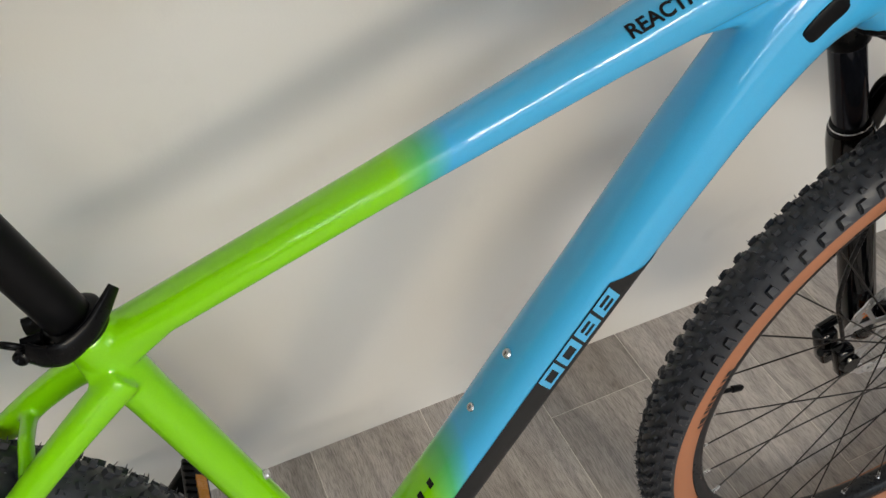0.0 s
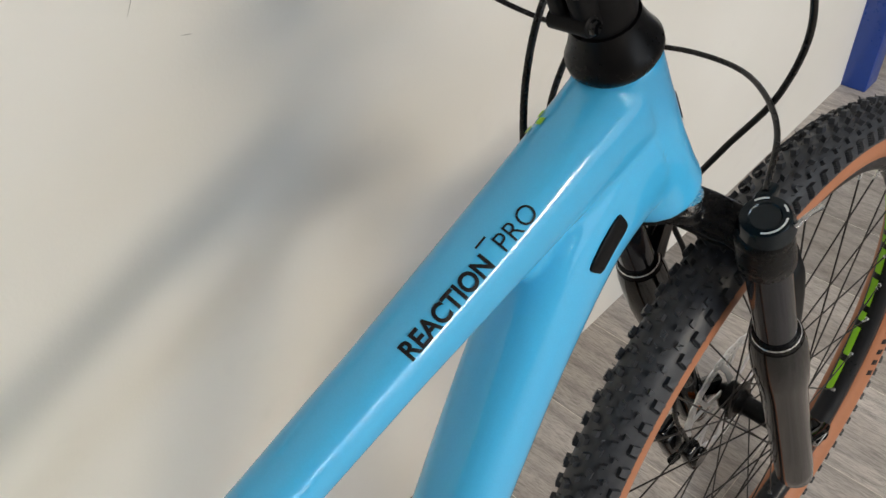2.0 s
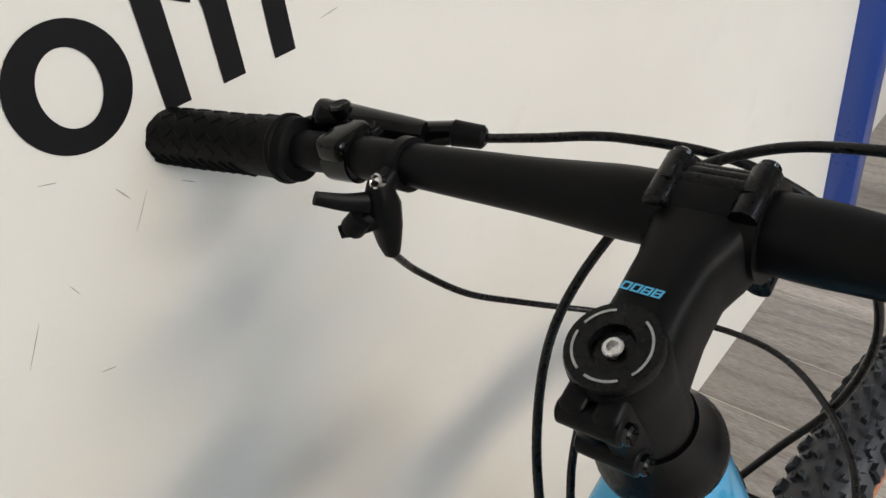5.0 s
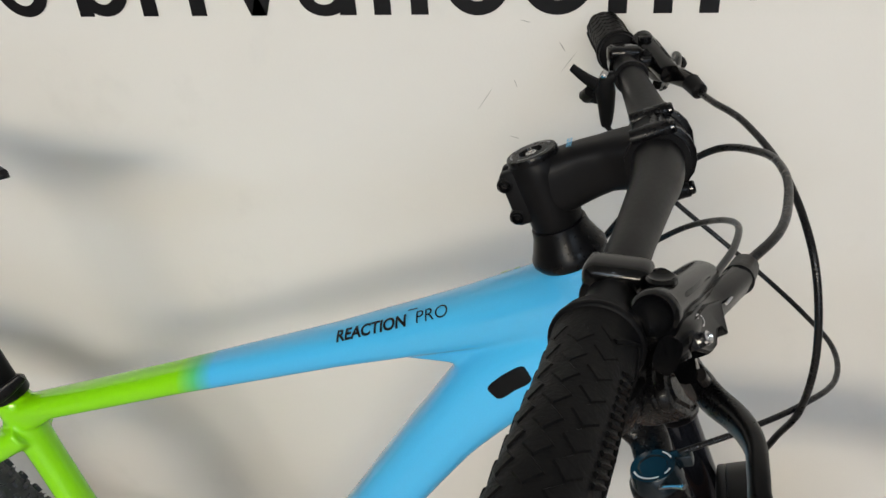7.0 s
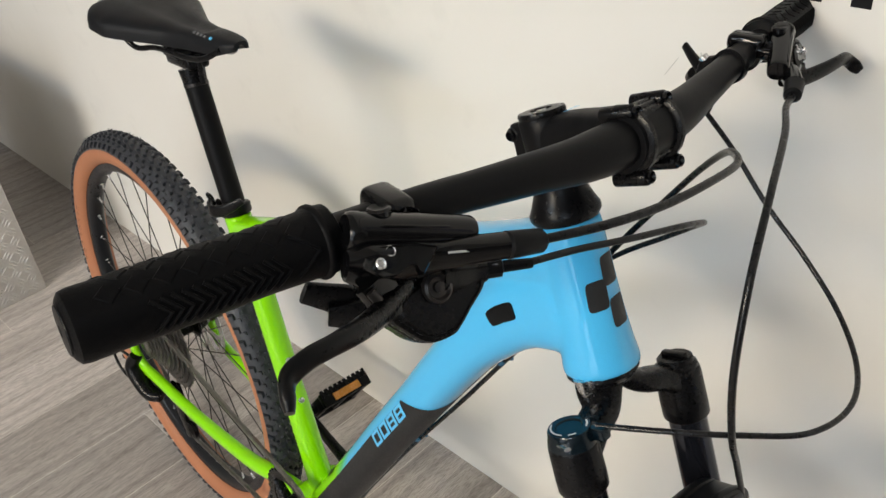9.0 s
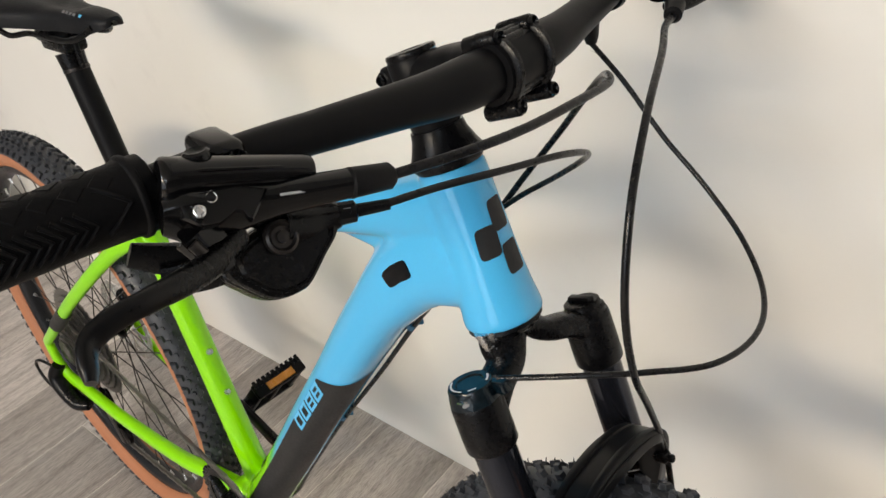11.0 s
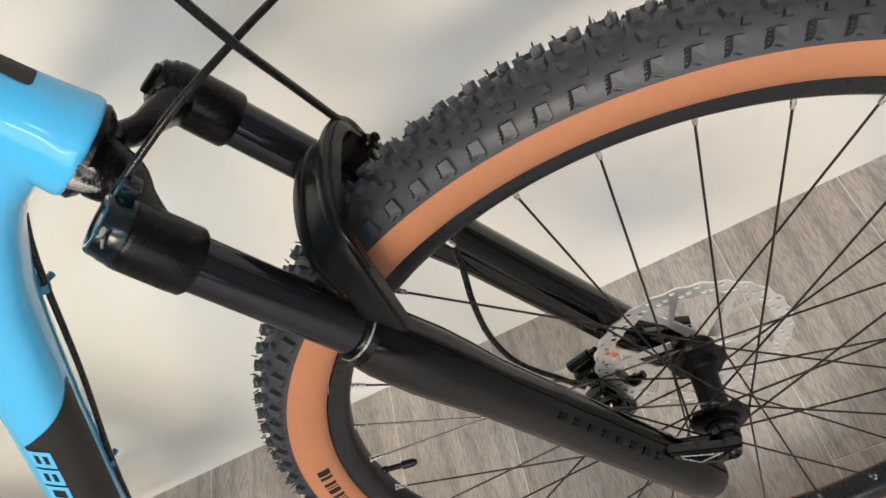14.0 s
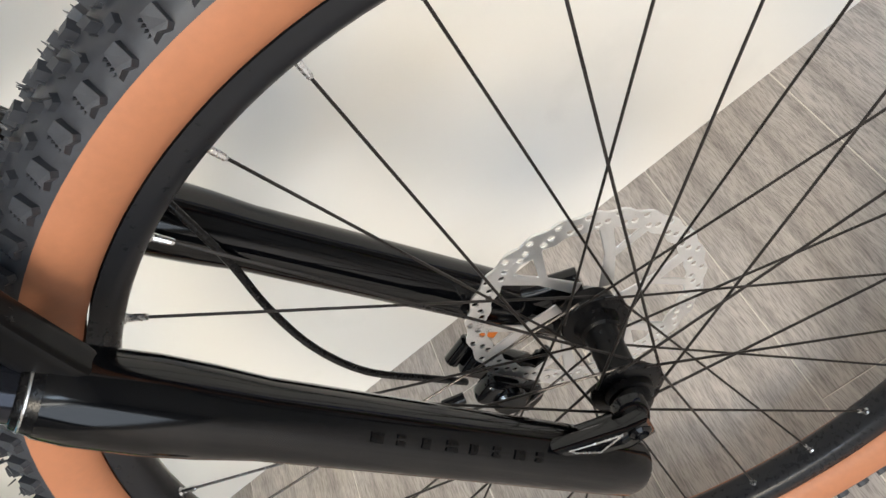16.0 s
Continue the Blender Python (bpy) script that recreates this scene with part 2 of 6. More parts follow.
def spline(points, steps=8):
    """A smooth line through the points (Catmull-Rom)."""
    p = [Vector(q) for q in points]
    p = [2 * p[0] - p[1]] + p + [2 * p[-1] - p[-2]]
    out = []
    for i in range(1, len(p) - 2):
        a, b, c, d = p[i - 1:i + 3]
        for k in range(steps):
            t = k / steps
            out.append(0.5 * ((2 * b) + (c - a) * t + (2 * a - 5 * b + 4 * c - d) * t * t + (3 * b - a - 3 * c + d) * t ** 3))
    out.append(p[-2])
    return out


def frames_along(line, up):
    """For each point: along, across (side) and over (up) vectors."""
    out = []
    for i, p in enumerate(line):
        d = (line[min(i + 1, len(line) - 1)] - line[max(i - 1, 0)]).normalized()
        u = Vector(up[i] if isinstance(up, list) else up)
        s = d.cross(u)
        s.normalize()
        out.append((d, s, s.cross(d).normalized()))
    return out


def ring_xy(a, rs, ru, power=2.0):
    c, s = math.cos(a), math.sin(a)
    k = (abs(c) ** power + abs(s) ** power) ** (-1 / power)
    return rs * k * c, ru * k * s


def tube(bm, line, radii, up=(0, 0, 1), segs=20, power=2.0, caps=True):
    """A tube along the line. radii: one number, or per point a number or (half width across, half height)."""
    line = [Vector(p) for p in line]
    rings = []
    for i, (p, (d, s, u)) in enumerate(zip(line, frames_along(line, up))):
        r = radii[i] if isinstance(radii, list) else radii
        rs, ru = r if isinstance(r, tuple) else (r, r)
        row = []
        for k in range(segs):
            x, y = ring_xy(2 * math.pi * k / segs, rs, ru, power)
            row.append(bm.verts.new(p + s * x + u * y))
        rings.append(row)
    for a, b in zip(rings, rings[1:]):
        for k in range(segs):
            bm.faces.new((a[k], a[(k + 1) % segs], b[(k + 1) % segs], b[k]))
    if caps:
        bm.faces.new(rings[0][::-1])
        bm.faces.new(rings[-1])
    return bm


def lerp_radii(n, stops):
    """Radii at n even steps from stops (share, half width, half height)."""
    out = []
    xs = [s[0] for s in stops]
    for i in range(n):
        t = i / (n - 1)
        out.append((float(np.interp(t, xs, [s[1] for s in stops])), float(np.interp(t, xs, [s[2] for s in stops]))))
    return out


def straight(a, b, n):
    a, b = Vector(a), Vector(b)
    return [a.lerp(b, i / (n - 1)) for i in range(n)]


def lathe(bm, centre, axis, profile, segs=32, close=True):
    """Turned body: profile of (along the axis, radius)."""
    axis = Vector(axis).normalized()
    side = axis.cross((0, 1, 0) if abs(axis.y) < 0.9 else (1, 0, 0)).normalized()
    up = axis.cross(side)
    rings = []
    for h, r in profile:
        rings.append([bm.verts.new(Vector(centre) + axis * h + (side * math.cos(2 * math.pi * k / segs) + up * math.sin(2 * math.pi * k / segs)) * max(r, 1e-5)) for k in range(segs)])
    for a, b in zip(rings, rings[1:]):
        for k in range(segs):
            bm.faces.new((a[k], a[(k + 1) % segs], b[(k + 1) % segs], b[k]))
    if close:
        bm.faces.new(rings[0][::-1])
        bm.faces.new(rings[-1])
    return bm


def block(bm, m, sx, sy, sz, bevel=0.0, segs=2):
    """A box of that size with rounded edges, at the matrix m."""
    made = bmesh.ops.create_cube(bm, size=1.0, matrix=m @ Matrix.Diagonal((sx, sy, sz, 1)))
    if bevel:
        edges = {e for v in made["verts"] for e in v.link_edges}
        bmesh.ops.bevel(bm, geom=list(edges), offset=bevel, segments=segs, affect="EDGES", profile=0.5)
    return bm


def frame_matrix(origin, x, z):
    x = Vector(x).normalized()
    y = Vector(z).cross(x).normalized()
    z = x.cross(y)
    m = Matrix((x, y, z)).transposed().to_4x4()
    m.translation = Vector(origin)
    return m


def bevel_plate(bm, centre, normal, outline, steps):
    """A plate of a free outline (sideways, up), built of loops (scale, height along its normal)."""
    nrm = Vector(normal).normalized()
    e1 = (V(0, 1, 0) - nrm * nrm.y).normalized()
    e2 = nrm.cross(e1)
    mu, mv = sum(p[0] for p in outline) / len(outline), sum(p[1] for p in outline) / len(outline)
    loops = [[bm.verts.new(centre + e1 * (mu + (u - mu) * k) + e2 * (mv + (v - mv) * k) + nrm * h) for u, v in outline] for k, h in steps]
    bm.faces.new(loops[0][::-1])
    for a, b in zip(loops, loops[1:]):
        for i in range(len(outline)):
            bm.faces.new((a[i], a[(i + 1) % len(outline)], b[(i + 1) % len(outline)], b[i]))
    bm.faces.new(loops[-1])


def text_mesh(body, size, bold=0.0):
    """Flat triangles of a line of text in Blender's own font; also its width."""
    cu = bpy.data.curves.new("text", "FONT")
    cu.body, cu.size, cu.offset, cu.resolution_u = body, size, bold, 6
    ob = bpy.data.objects.new("text", cu)
    scene.collection.objects.link(ob)
    dg = bpy.context.evaluated_depsgraph_get()
    dg.update()
    me = ob.evaluated_get(dg).to_mesh()
    bm = bmesh.new()
    bm.from_mesh(me)
    ob.evaluated_get(dg).to_mesh_clear()
    bpy.data.objects.remove(ob)
    bpy.data.curves.remove(cu)
    return bm


def box_ob(name, x0, x1, y0, y1, z0, z1, mat, kind="structure", bevel=0.0, parent=None):
    bm = bmesh.new()
    block(bm, Matrix.Translation(((x0 + x1) / 2, (y0 + y1) / 2, (z0 + z1) / 2)), x1 - x0, y1 - y0, z1 - z0, bevel)
    ob = part(name, bm, mat, parent)
    if kind:
        tagged(ob, kind=kind)
    return ob
# ---------------------------------------------------------------- room
box_ob("wall_north", -4.0, 2.012, WALL_Y, WALL_Y + 0.12, -0.02, 2.6, WALL)
# east, west and south walls are unseen, darkened to deepen the reflections
box_ob("wall_east", 5.0, 5.12, -5.4, 0.6, -0.02, 2.6, DARKWALL)
box_ob("wall_west", -4.12, -4.0, -5.4, 0.6, -0.02, 2.6, DARKWALL)
box_ob("wall_far_north", 2.012, 5.0, 0.415, 0.56, -0.02, 2.6, WALL)
box_ob("ceiling", -4.12, 5.12, -5.52, 0.6, 2.6, 2.7, CEIL)
# unseen south wall, with an opening added behind the fill light
box_ob("wall_south_sill", -4.12, 5.12, -5.52, -5.4, -0.02, 0.35, DARKWALL)
box_ob("wall_south_head", -4.12, 5.12, -5.52, -5.4, 2.45, 2.6, DARKWALL)
box_ob("wall_south_side", -4.12, -1.5, -5.52, -5.4, 0.35, 2.45, DARKWALL)
box_ob("wall_south_side", 2.8, 5.12, -5.52, -5.4, 0.35, 2.45, DARKWALL)
box_ob("subfloor", -4.12, 5.12, -5.52, 0.6, -0.06, -0.012, DARKSTEEL)

# ---------------------------------------------------------------- bicycle
PSI, LEAN = 3.285, 4.416
bicycle = new("bicycle")
bicycle.matrix_world = pose(0, 0, 0, 0, 0, -PSI) @ pose(0, 0, 0, -LEAN)
bicycle.empty_display_size = 0.1
tagged(bicycle, "blue and green hardtail mountain bike leaning on the white wall", "bicycle")

AXIS = V(-0.358, 0, 0.934)          # steering axis, upwards
AHEAD = V(0.934, 0, 0.358)
HT_TOP, HT_BOT = V(0.435, 0, 0.945), V(0.479, 0, 0.828)
BB, REAR, FRONT = V(0, 0, 0.305), V(-0.437, 0, 0.369), V(0.711, 0, 0.369)


def at_axis(s, forward=0.0, y=0.0):
    """A point s along the steering axis from the head tube's top."""
    return HT_TOP + AXIS * s + AHEAD * forward + V(0, y, 0)


def st(z, dx=0.0):
    """The seat tube's centre line at a height."""
    return V(0.014 - 0.294 * (z - 0.305) + dx, 0, z)


def even(line, n):
    """The same line in n even steps."""
    d = [0.0]
    for a, b in zip(line, line[1:]):
        d.append(d[-1] + (b - a).length)
    out = []
    for k in range(n):
        t = d[-1] * k / (n - 1)
        i = min(max(int(np.searchsorted(d, t)) - 1, 0), len(line) - 2)
        out.append(line[i].lerp(line[i + 1], (t - d[i]) / (d[i + 1] - d[i])))
    return out


# -- frame
TT_LINE = straight((-0.106, 0, 0.7190), (0.436, 0, 0.9125), 24)
TT_R = lerp_radii(24, [(0, 0.0165, 0.0130), (0.35, 0.0180, 0.0130), (0.65, 0.0215, 0.0160), (0.85, 0.0250, 0.0220), (1, 0.0265, 0.031)])
DT_LINE = even(spline([(0.022, 0, 0.296), (0.130, 0, 0.459), (0.199, 0, 0.566), (0.250, 0, 0.643), (0.314, 0, 0.7405), (0.354, 0, 0.796), (0.398, 0, 0.846), (0.450, 0, 0.876)], 6), 49)
DT_R = lerp_radii(len(DT_LINE), [(0, 0.034, 0.027), (0.3, 0.0305, 0.0265), (0.6, 0.0295, 0.0262), (0.8, 0.030, 0.029), (0.92, 0.029, 0.037), (1, 0.0275, 0.046)])


def along(line, x):
    """The share of a tube's length at a place along the bike."""
    for i, (a, b) in enumerate(zip(line, line[1:])):
        if a.x <= x <= b.x:
            return (i + (x - a.x) / (b.x - a.x)) / (len(line) - 1)
    return 1.0


def surface(line, radii, power, up, share, angle, lift):
    """A point on a tube: share of its length, angle in degrees (0 = bike's right, 90 = top), lift off the skin."""
    i = min(max(share, 0), 1) * (len(line) - 1)
    k = min(int(i), len(line) - 2)
    f = i - k
    p = line[k].lerp(line[k + 1], f)
    d = (line[k + 1] - line[k]).normalized()
    s = d.cross(Vector(up)).normalized()
    u = s.cross(d)
    rs = radii[k][0] * (1 - f) + radii[k + 1][0] * f
    ru = radii[k][1] * (1 - f) + radii[k + 1][1] * f
    x, y = ring_xy(radians(angle), rs + lift, ru + lift, power)
    return p + s * x + u * y


bm = bmesh.new()
tube(bm, TT_LINE, TT_R, segs=32, power=2.5)
tube(bm, DT_LINE, DT_R, segs=32, power=2.5)
tube(bm, [st(0.29), st(0.36), st(0.5), st(0.66), st(0.735)], [(0.020, 0.020), (0.0185, 0.0185), 0.017, 0.0165, 0.0180], up=(1, 0, 0), segs=28)
lathe(bm, HT_TOP, -AXIS, [(0, 0.0240), (0.004, 0.0252), (0.03, 0.0256), (0.075, 0.0268), (0.105, 0.0292), (0.120, 0.0312), (0.1245, 0.0304)], 48)
lathe(bm, BB - V(0, 0.0365, 0), (0, 1, 0), [(0, 0.0215), (0.004, 0.0235), (0.069, 0.0235), (0.073, 0.0215)], 32)
for side in (-1, 1):
    line = spline([(-0.098, side * 0.014, 0.700), (-0.165, side * 0.036, 0.655), (-0.298, side * 0.062, 0.540), (-0.405, side * 0.071, 0.443), (-0.464, side * 0.074, 0.390)], 6)
    tube(bm, line, lerp_radii(len(line), [(0, 0.012, 0.013), (0.3, 0.0085, 0.011), (1, 0.0075, 0.0095)]), segs=18, power=2.4)
    line = spline([(-0.462, side * 0.074, 0.394), (-0.466, side * 0.074, 0.380), (-0.458, side * 0.073, 0.345), (-0.440, side * 0.070, 0.320), (-0.40, side * 0.066, 0.314), (-0.28, side * 0.060, 0.309), (-0.14, side * 0.046, 0.304), (-0.075, side * 0.032, 0.302), (-0.01, side * 0.022, 0.303)], 6)
    tube(bm, line, lerp_radii(len(line), [(0, 0.0075, 0.0095), (0.3, 0.0075, 0.011), (0.6, 0.009, 0.012), (1, 0.013, 0.015)]), segs=18, power=2.6, up=[(1, 0, 0.6)] * 12 + [(0, 0, 1)] * (len(line) - 12))
tube(bm, [(-0.178, -0.036, 0.641), (-0.176, 0, 0.652), (-0.178, 0.036, 0.641)], (0.007, 0.006), up=(1, 0, 0), segs=12)
# webs in the corners between head, top and down tube and at the seat
tube(bm, spline([(0.30, 0, 0.845), (0.37, 0, 0.862), (0.425, 0, 0.878), (0.455, 0, 0.89)], 5), lerp_radii(16, [(0, 0.006, 0.004), (0.5, 0.020, 0.026), (1, 0.0250, 0.045)]), segs=24, power=2.4)
tube(bm, spline([(0.392, 0, 0.808), (0.428, 0, 0.842), (0.460, 0, 0.860)], 6), lerp_radii(13, [(0, 0.016, 0.010), (0.6, 0.0245, 0.021), (1, 0.0270, 0.026)]), segs=24, power=2.4)
tube(bm, [(-0.118, 0, 0.70), (-0.085, 0, 0.716), (-0.055, 0, 0.731)], [(0.017, 0.016), (0.0160, 0.010), (0.013, 0.006)], segs=24)
bike_frame = smooth(part("frame", bm, PAINT, bicycle, "gloss alloy frame fading from sky blue to lime green"), 50)
# weld the tubes into one skin with soft fillets
weld = bike_frame.modifiers.new("weld", "REMESH")
weld.mode, weld.voxel_size, weld.use_smooth_shade = "VOXEL", 0.0021, True
soften = bike_frame.modifiers.new("soften", "SMOOTH")
soften.factor, soften.iterations = 0.5, 14


def patch(name, line, radii, power, corners, lift, mat, parent, up=(0, 0, 1), n=10, label=""):
    """A thin decal on a tube. corners: (share, angle) of a four-sided field, in turn; it has a rim that reaches the skin."""
    bm = bmesh.new()
    grid = []
    for i in range(n + 1):
        row = []
        for j in range(n + 1):
            a, b = i / n, j / n
            s = (1 - a) * ((1 - b) * corners[0][0] + b * corners[1][0]) + a * ((1 - b) * corners[3][0] + b * corners[2][0])
            g = (1 - a) * ((1 - b) * corners[0][1] + b * corners[1][1]) + a * ((1 - b) * corners[3][1] + b * corners[2][1])
            row.append(bm.verts.new(surface(line, radii, power, up, s, g, lift)))
        grid.append(row)
    for i in range(n):
        for j in range(n):
            bm.faces.new((grid[i][j], grid[i + 1][j], grid[i + 1][j + 1], grid[i][j + 1]))
    ob = part(name, bm, mat, parent, label)
    for p in ob.data.polygons:
        p.use_smooth = True
    return ob


def wrap_text(name, body, size, bold, line, radii, power, share0, angle0, length, height, mat, parent, lift=0.0004):
    """Lettering laid on a tube; it reads along the tube, its feet towards falling angle."""
    bm = text_mesh(body, size, bold)
    bmesh.ops.triangulate(bm, faces=bm.faces)
    bmesh.ops.subdivide_edges(bm, edges=[e for e in bm.edges if e.calc_length() > 0.003], cuts=3, use_grid_fill=True)
    bmesh.ops.triangulate(bm, faces=bm.faces)
    total = sum((b - a).length for a, b in zip(line, line[1:]))
    xs, zs = [v.co.x for v in bm.verts], [v.co.y for v in bm.verts]
    k, kz, x0 = length / (max(xs) - min(xs)), height / max(zs), min(xs)
    for v in bm.verts:
        x, y = (v.co.x - x0) * k, v.co.y * kz
        share = share0 + x / total
        r = float(np.interp(share, [i / (len(radii) - 1) for i in range(len(radii))], [(a + b) / 2 for a, b in radii]))
        v.co = surface(line, radii, power, (0, 0, 1), share, angle0 + math.degrees(y / r), lift)
    return part(name, bm, mat, parent)


# -- a wheel: the rim is the wheel's own mesh, the rest are its pieces
def rim_mesh(bm, centre):
    prof = [(0.312, -0.0150), (0.3185, -0.0150), (0.3185, -0.0120), (0.314, -0.0118), (0.308, -0.006), (0.308, 0.006), (0.314, 0.0118), (0.3185, 0.0120), (0.3185, 0.0150), (0.312, 0.0150), (0.3075, 0.0142), (0.3028, 0.0095), (0.3012, 0.004), (0.3012, -0.004), (0.3028, -0.0095), (0.3075, -0.0142)]
    n = 144
    rings = []
    for k in range(n):
        c, s = math.cos(2 * math.pi * k / n), math.sin(2 * math.pi * k / n)
        rings.append([bm.verts.new(centre + V(r * c, y, r * s)) for r, y in prof])
    for k in range(n):
        a, b = rings[k], rings[(k + 1) % n]
        for j in range(len(prof)):
            bm.faces.new((a[j], a[(j + 1) % len(prof)], b[(j + 1) % len(prof)], b[j]))


def torus_strip(bm, centre, prof, n=160):
    rings = []
    for k in range(n):
        c, s = math.cos(2 * math.pi * k / n), math.sin(2 * math.pi * k / n)
        rings.append([bm.verts.new(centre + V(r * c, y, r * s)) for r, y in prof])
    for k in range(n):
        a, b = rings[k], rings[(k + 1) % n]
        for j in range(len(prof) - 1):
            bm.faces.new((a[j], a[j + 1], b[j + 1], b[j]))


TYRE_R, TYRE_S = 0.3430, 0.0275


def tyre_point(centre, turn, section, lift):
    """A point on the tyre: turn round the wheel, section angle from the crown (+ to the bike's left), lift off the casing."""
    r = TYRE_R + (TYRE_S + lift) * math.cos(section)
    return centre + V(r * math.cos(turn), (TYRE_S + lift) * math.sin(section), r * math.sin(turn))


def knob(bm, centre, turn, section, along, across, height, skew=0.0, taper=0.8, base=-0.001):
    """One tread knob: a tapered block on the casing."""
    da, dc = along / 2 / (TYRE_R + TYRE_S), across / 2 / TYRE_S
    low, high = [], []
    for i, j in ((-1, -1), (1, -1), (1, 1), (-1, 1)):
        low.append(bm.verts.new(tyre_point(centre, turn + i * da + j * skew * da, section + j * dc, base)))
        high.append(bm.verts.new(tyre_point(centre, turn + i * da * taper + j * skew * da, section + j * dc * taper, height)))
    bm.faces.new(high)
    for k in range(4):
        bm.faces.new((low[k], low[(k + 1) % 4], high[(k + 1) % 4], high[k]))


def side_knob(bm, centre, turn, side):
    """One shoulder knob: a steep notched block whose face carries three thin ribs."""
    k = 1 / (TYRE_R + TYRE_S)
    outline = ((-0.0044, 48), (0.0046, 48), (0.0056, 59), (0.0076, 71), (0.0018, 69), (-0.0018, 72), (-0.0046, 69))
    low = [bm.verts.new(tyre_point(centre, turn + x * k, side * radians(g), -0.0006)) for x, g in outline]
    high = [bm.verts.new(tyre_point(centre, turn + (x - (0.0026 if x > 0.003 else 0.0004)) * k, side * radians(g - (4.0 if g > 64 else -2.0)), 0.0046 if g < 64 else 0.0040)) for x, g in outline]
    bm.faces.new(high)
    for i in range(len(outline)):
        j = (i + 1) % len(outline)
        bm.faces.new((low[i], low[j], high[j], high[i]))
    for g in (51, 55, 59, 63):
        knob(bm, centre, turn + (0.0044 + 0.00012 * (g - 51)) * k, side * radians(g), 0.0018, 0.0008, 0.0036, 0.0, 0.7)


def build_wheel(name, centre, label, hub_right, hub_left, seed):
    rng = random.Random(seed)
    bm = bmesh.new()
    rim_mesh(bm, centre)
    wheel = smooth(part(name, bm, RIMBLACK, bicycle, label), 35)
    # casing: black tread half and tan sidewalls
    bm = bmesh.new()
    prof = [(TYRE_R + TYRE_S * math.cos(radians(a)), TYRE_S * math.sin(radians(a))) for a in range(-76, 77, 4)]
    torus_strip(bm, centre, prof)
    tyre = smooth(part("tyre", bm, RUBBER, wheel, "black knobbly tyre casing"), 60)
    for side in (-1, 1):
        bm = bmesh.new()
        prof = [(TYRE_R + TYRE_S * math.cos(radians(a)), side * TYRE_S * math.sin(radians(a))) for a in (76, 80, 85)] + [(0.341, side * 0.0274), (0.336, side * 0.0267), (0.330, side * 0.0247), (0.3245, side * 0.0216), (0.3210, side * 0.0180), (0.3196, side * 0.0150)]
        torus_strip(bm, centre, prof)
        smooth(part("sidewall", bm, TAN, wheel, "tan rubber sidewall"), 60)
    bm = bmesh.new()
    rows = 108
    step = 2 * math.pi / rows
    for k in range(rows):
        a = step * (k + 0.5)
        for side in (-1, 1):
            j = rng.uniform(-0.0002, 0.0002)
            knob(bm, centre, a + (0.5 if side > 0 else 0.0) * step, side * radians(9), 0.0064, 0.0046, 0.0056 + j, 0.25 * side, 0.88)
            knob(bm, centre, a + (0.0 if side > 0 else 0.5) * step, side * radians(24), 0.0060, 0.0048, 0.0052 + j, -0.3 * side, 0.88)
            knob(bm, centre, a + 0.10 * step, side * radians(37), 0.0054, 0.0042, 0.0036 + j, 0.2 * side, 0.88)
            side_knob(bm, centre, a + 0.44 * step, side)
    tagged(part("tread", bm, RUBBER, wheel, "rows of square black rubber knobs"), kind="stuff")
    # moulding hairs
    bm = bmesh.new()
    for k in range(760):
        a, g = step * (rng.randrange(rows) + rng.choice((0.5, 1.0))) + rng.uniform(-0.006, 0.006), rng.choice((-37, -24, -24, -9, -9, 9, 9, 24, 24, 37))
        p = tyre_point(centre, a, radians(g), 0.0034)
        q = tyre_point(centre, a + rng.uniform(-0.003, 0.003), radians(g + rng.uniform(-4, 4)), 0.0056 + rng.uniform(0.001, 0.0032))
        tube(bm, [p, p.lerp(q, 0.6), q], [0.0006, 0.0005, 0.0002], up=(0.3, 0.9, 0.2), segs=4)
    tagged(part("moulding_hair", bm, RUBBER, wheel), kind="stuff")
    # hub shell and spokes
    n = 32
    pitch = 2 * math.pi / n
    for k in range(n):
        side, turn, outer = ((-1, 1, 1), (1, -1, 1), (-1, -1, -1), (1, 1, -1))[k % 4]
        y_flange, r_flange = (hub_right if side < 0 else hub_left)
        a_rim = radians(87.1) - k * pitch
        a_hub = a_rim + turn * radians(80)
        p = centre + V(r_flange * math.cos(a_hub), y_flange + side * outer * 0.0014, r_flange * math.sin(a_hub))
        q = centre + V(0.3008 * math.cos(a_rim), 0.0, 0.3008 * math.sin(a_rim))
        bm = bmesh.new()
        d = (q - p).normalized()
        tube(bm, [p, p + d * 0.004, p + d * 0.02, q - d * 0.011], [0.0011, 0.0011, 0.00095, 0.00095], up=(0, 1, 0), segs=7)
        smooth(part("spoke", bm, DARKSTEEL, wheel))
        bm = bmesh.new()
        lathe(bm, q, -d, [(-0.003, 0.0031), (0.0, 0.0031), (0.0015, 0.0021), (0.010, 0.0019), (0.0115, 0.0014)], 8)
        part("nipple", bm, STEEL, wheel)
    return wheel, tyre


front_wheel, _ = build_wheel("front_wheel", FRONT, "wheel with a black rim, dark spokes and a tan-walled tyre", (-0.0335, 0.0235), (0.0245, 0.0235), 3)
rear_wheel, _ = build_wheel("rear_wheel", REAR, "rear wheel with a black rim and a tan-walled tyre", (-0.022, 0.0225), (0.033, 0.0225), 4)
# the rear tyre is a little lower in section
for ob in rear_wheel.children:
    if ob.name.split(".")[0] in ("tyre", "sidewall", "tread", "moulding_hair"):
        for v in ob.data.vertices:
            d = v.co - REAR
            r = math.hypot(d.x, d.z)
            k = (0.3196 + (r - 0.3196) * 0.92) / r
            v.co = REAR + V(d.x * k, d.y, d.z * k)


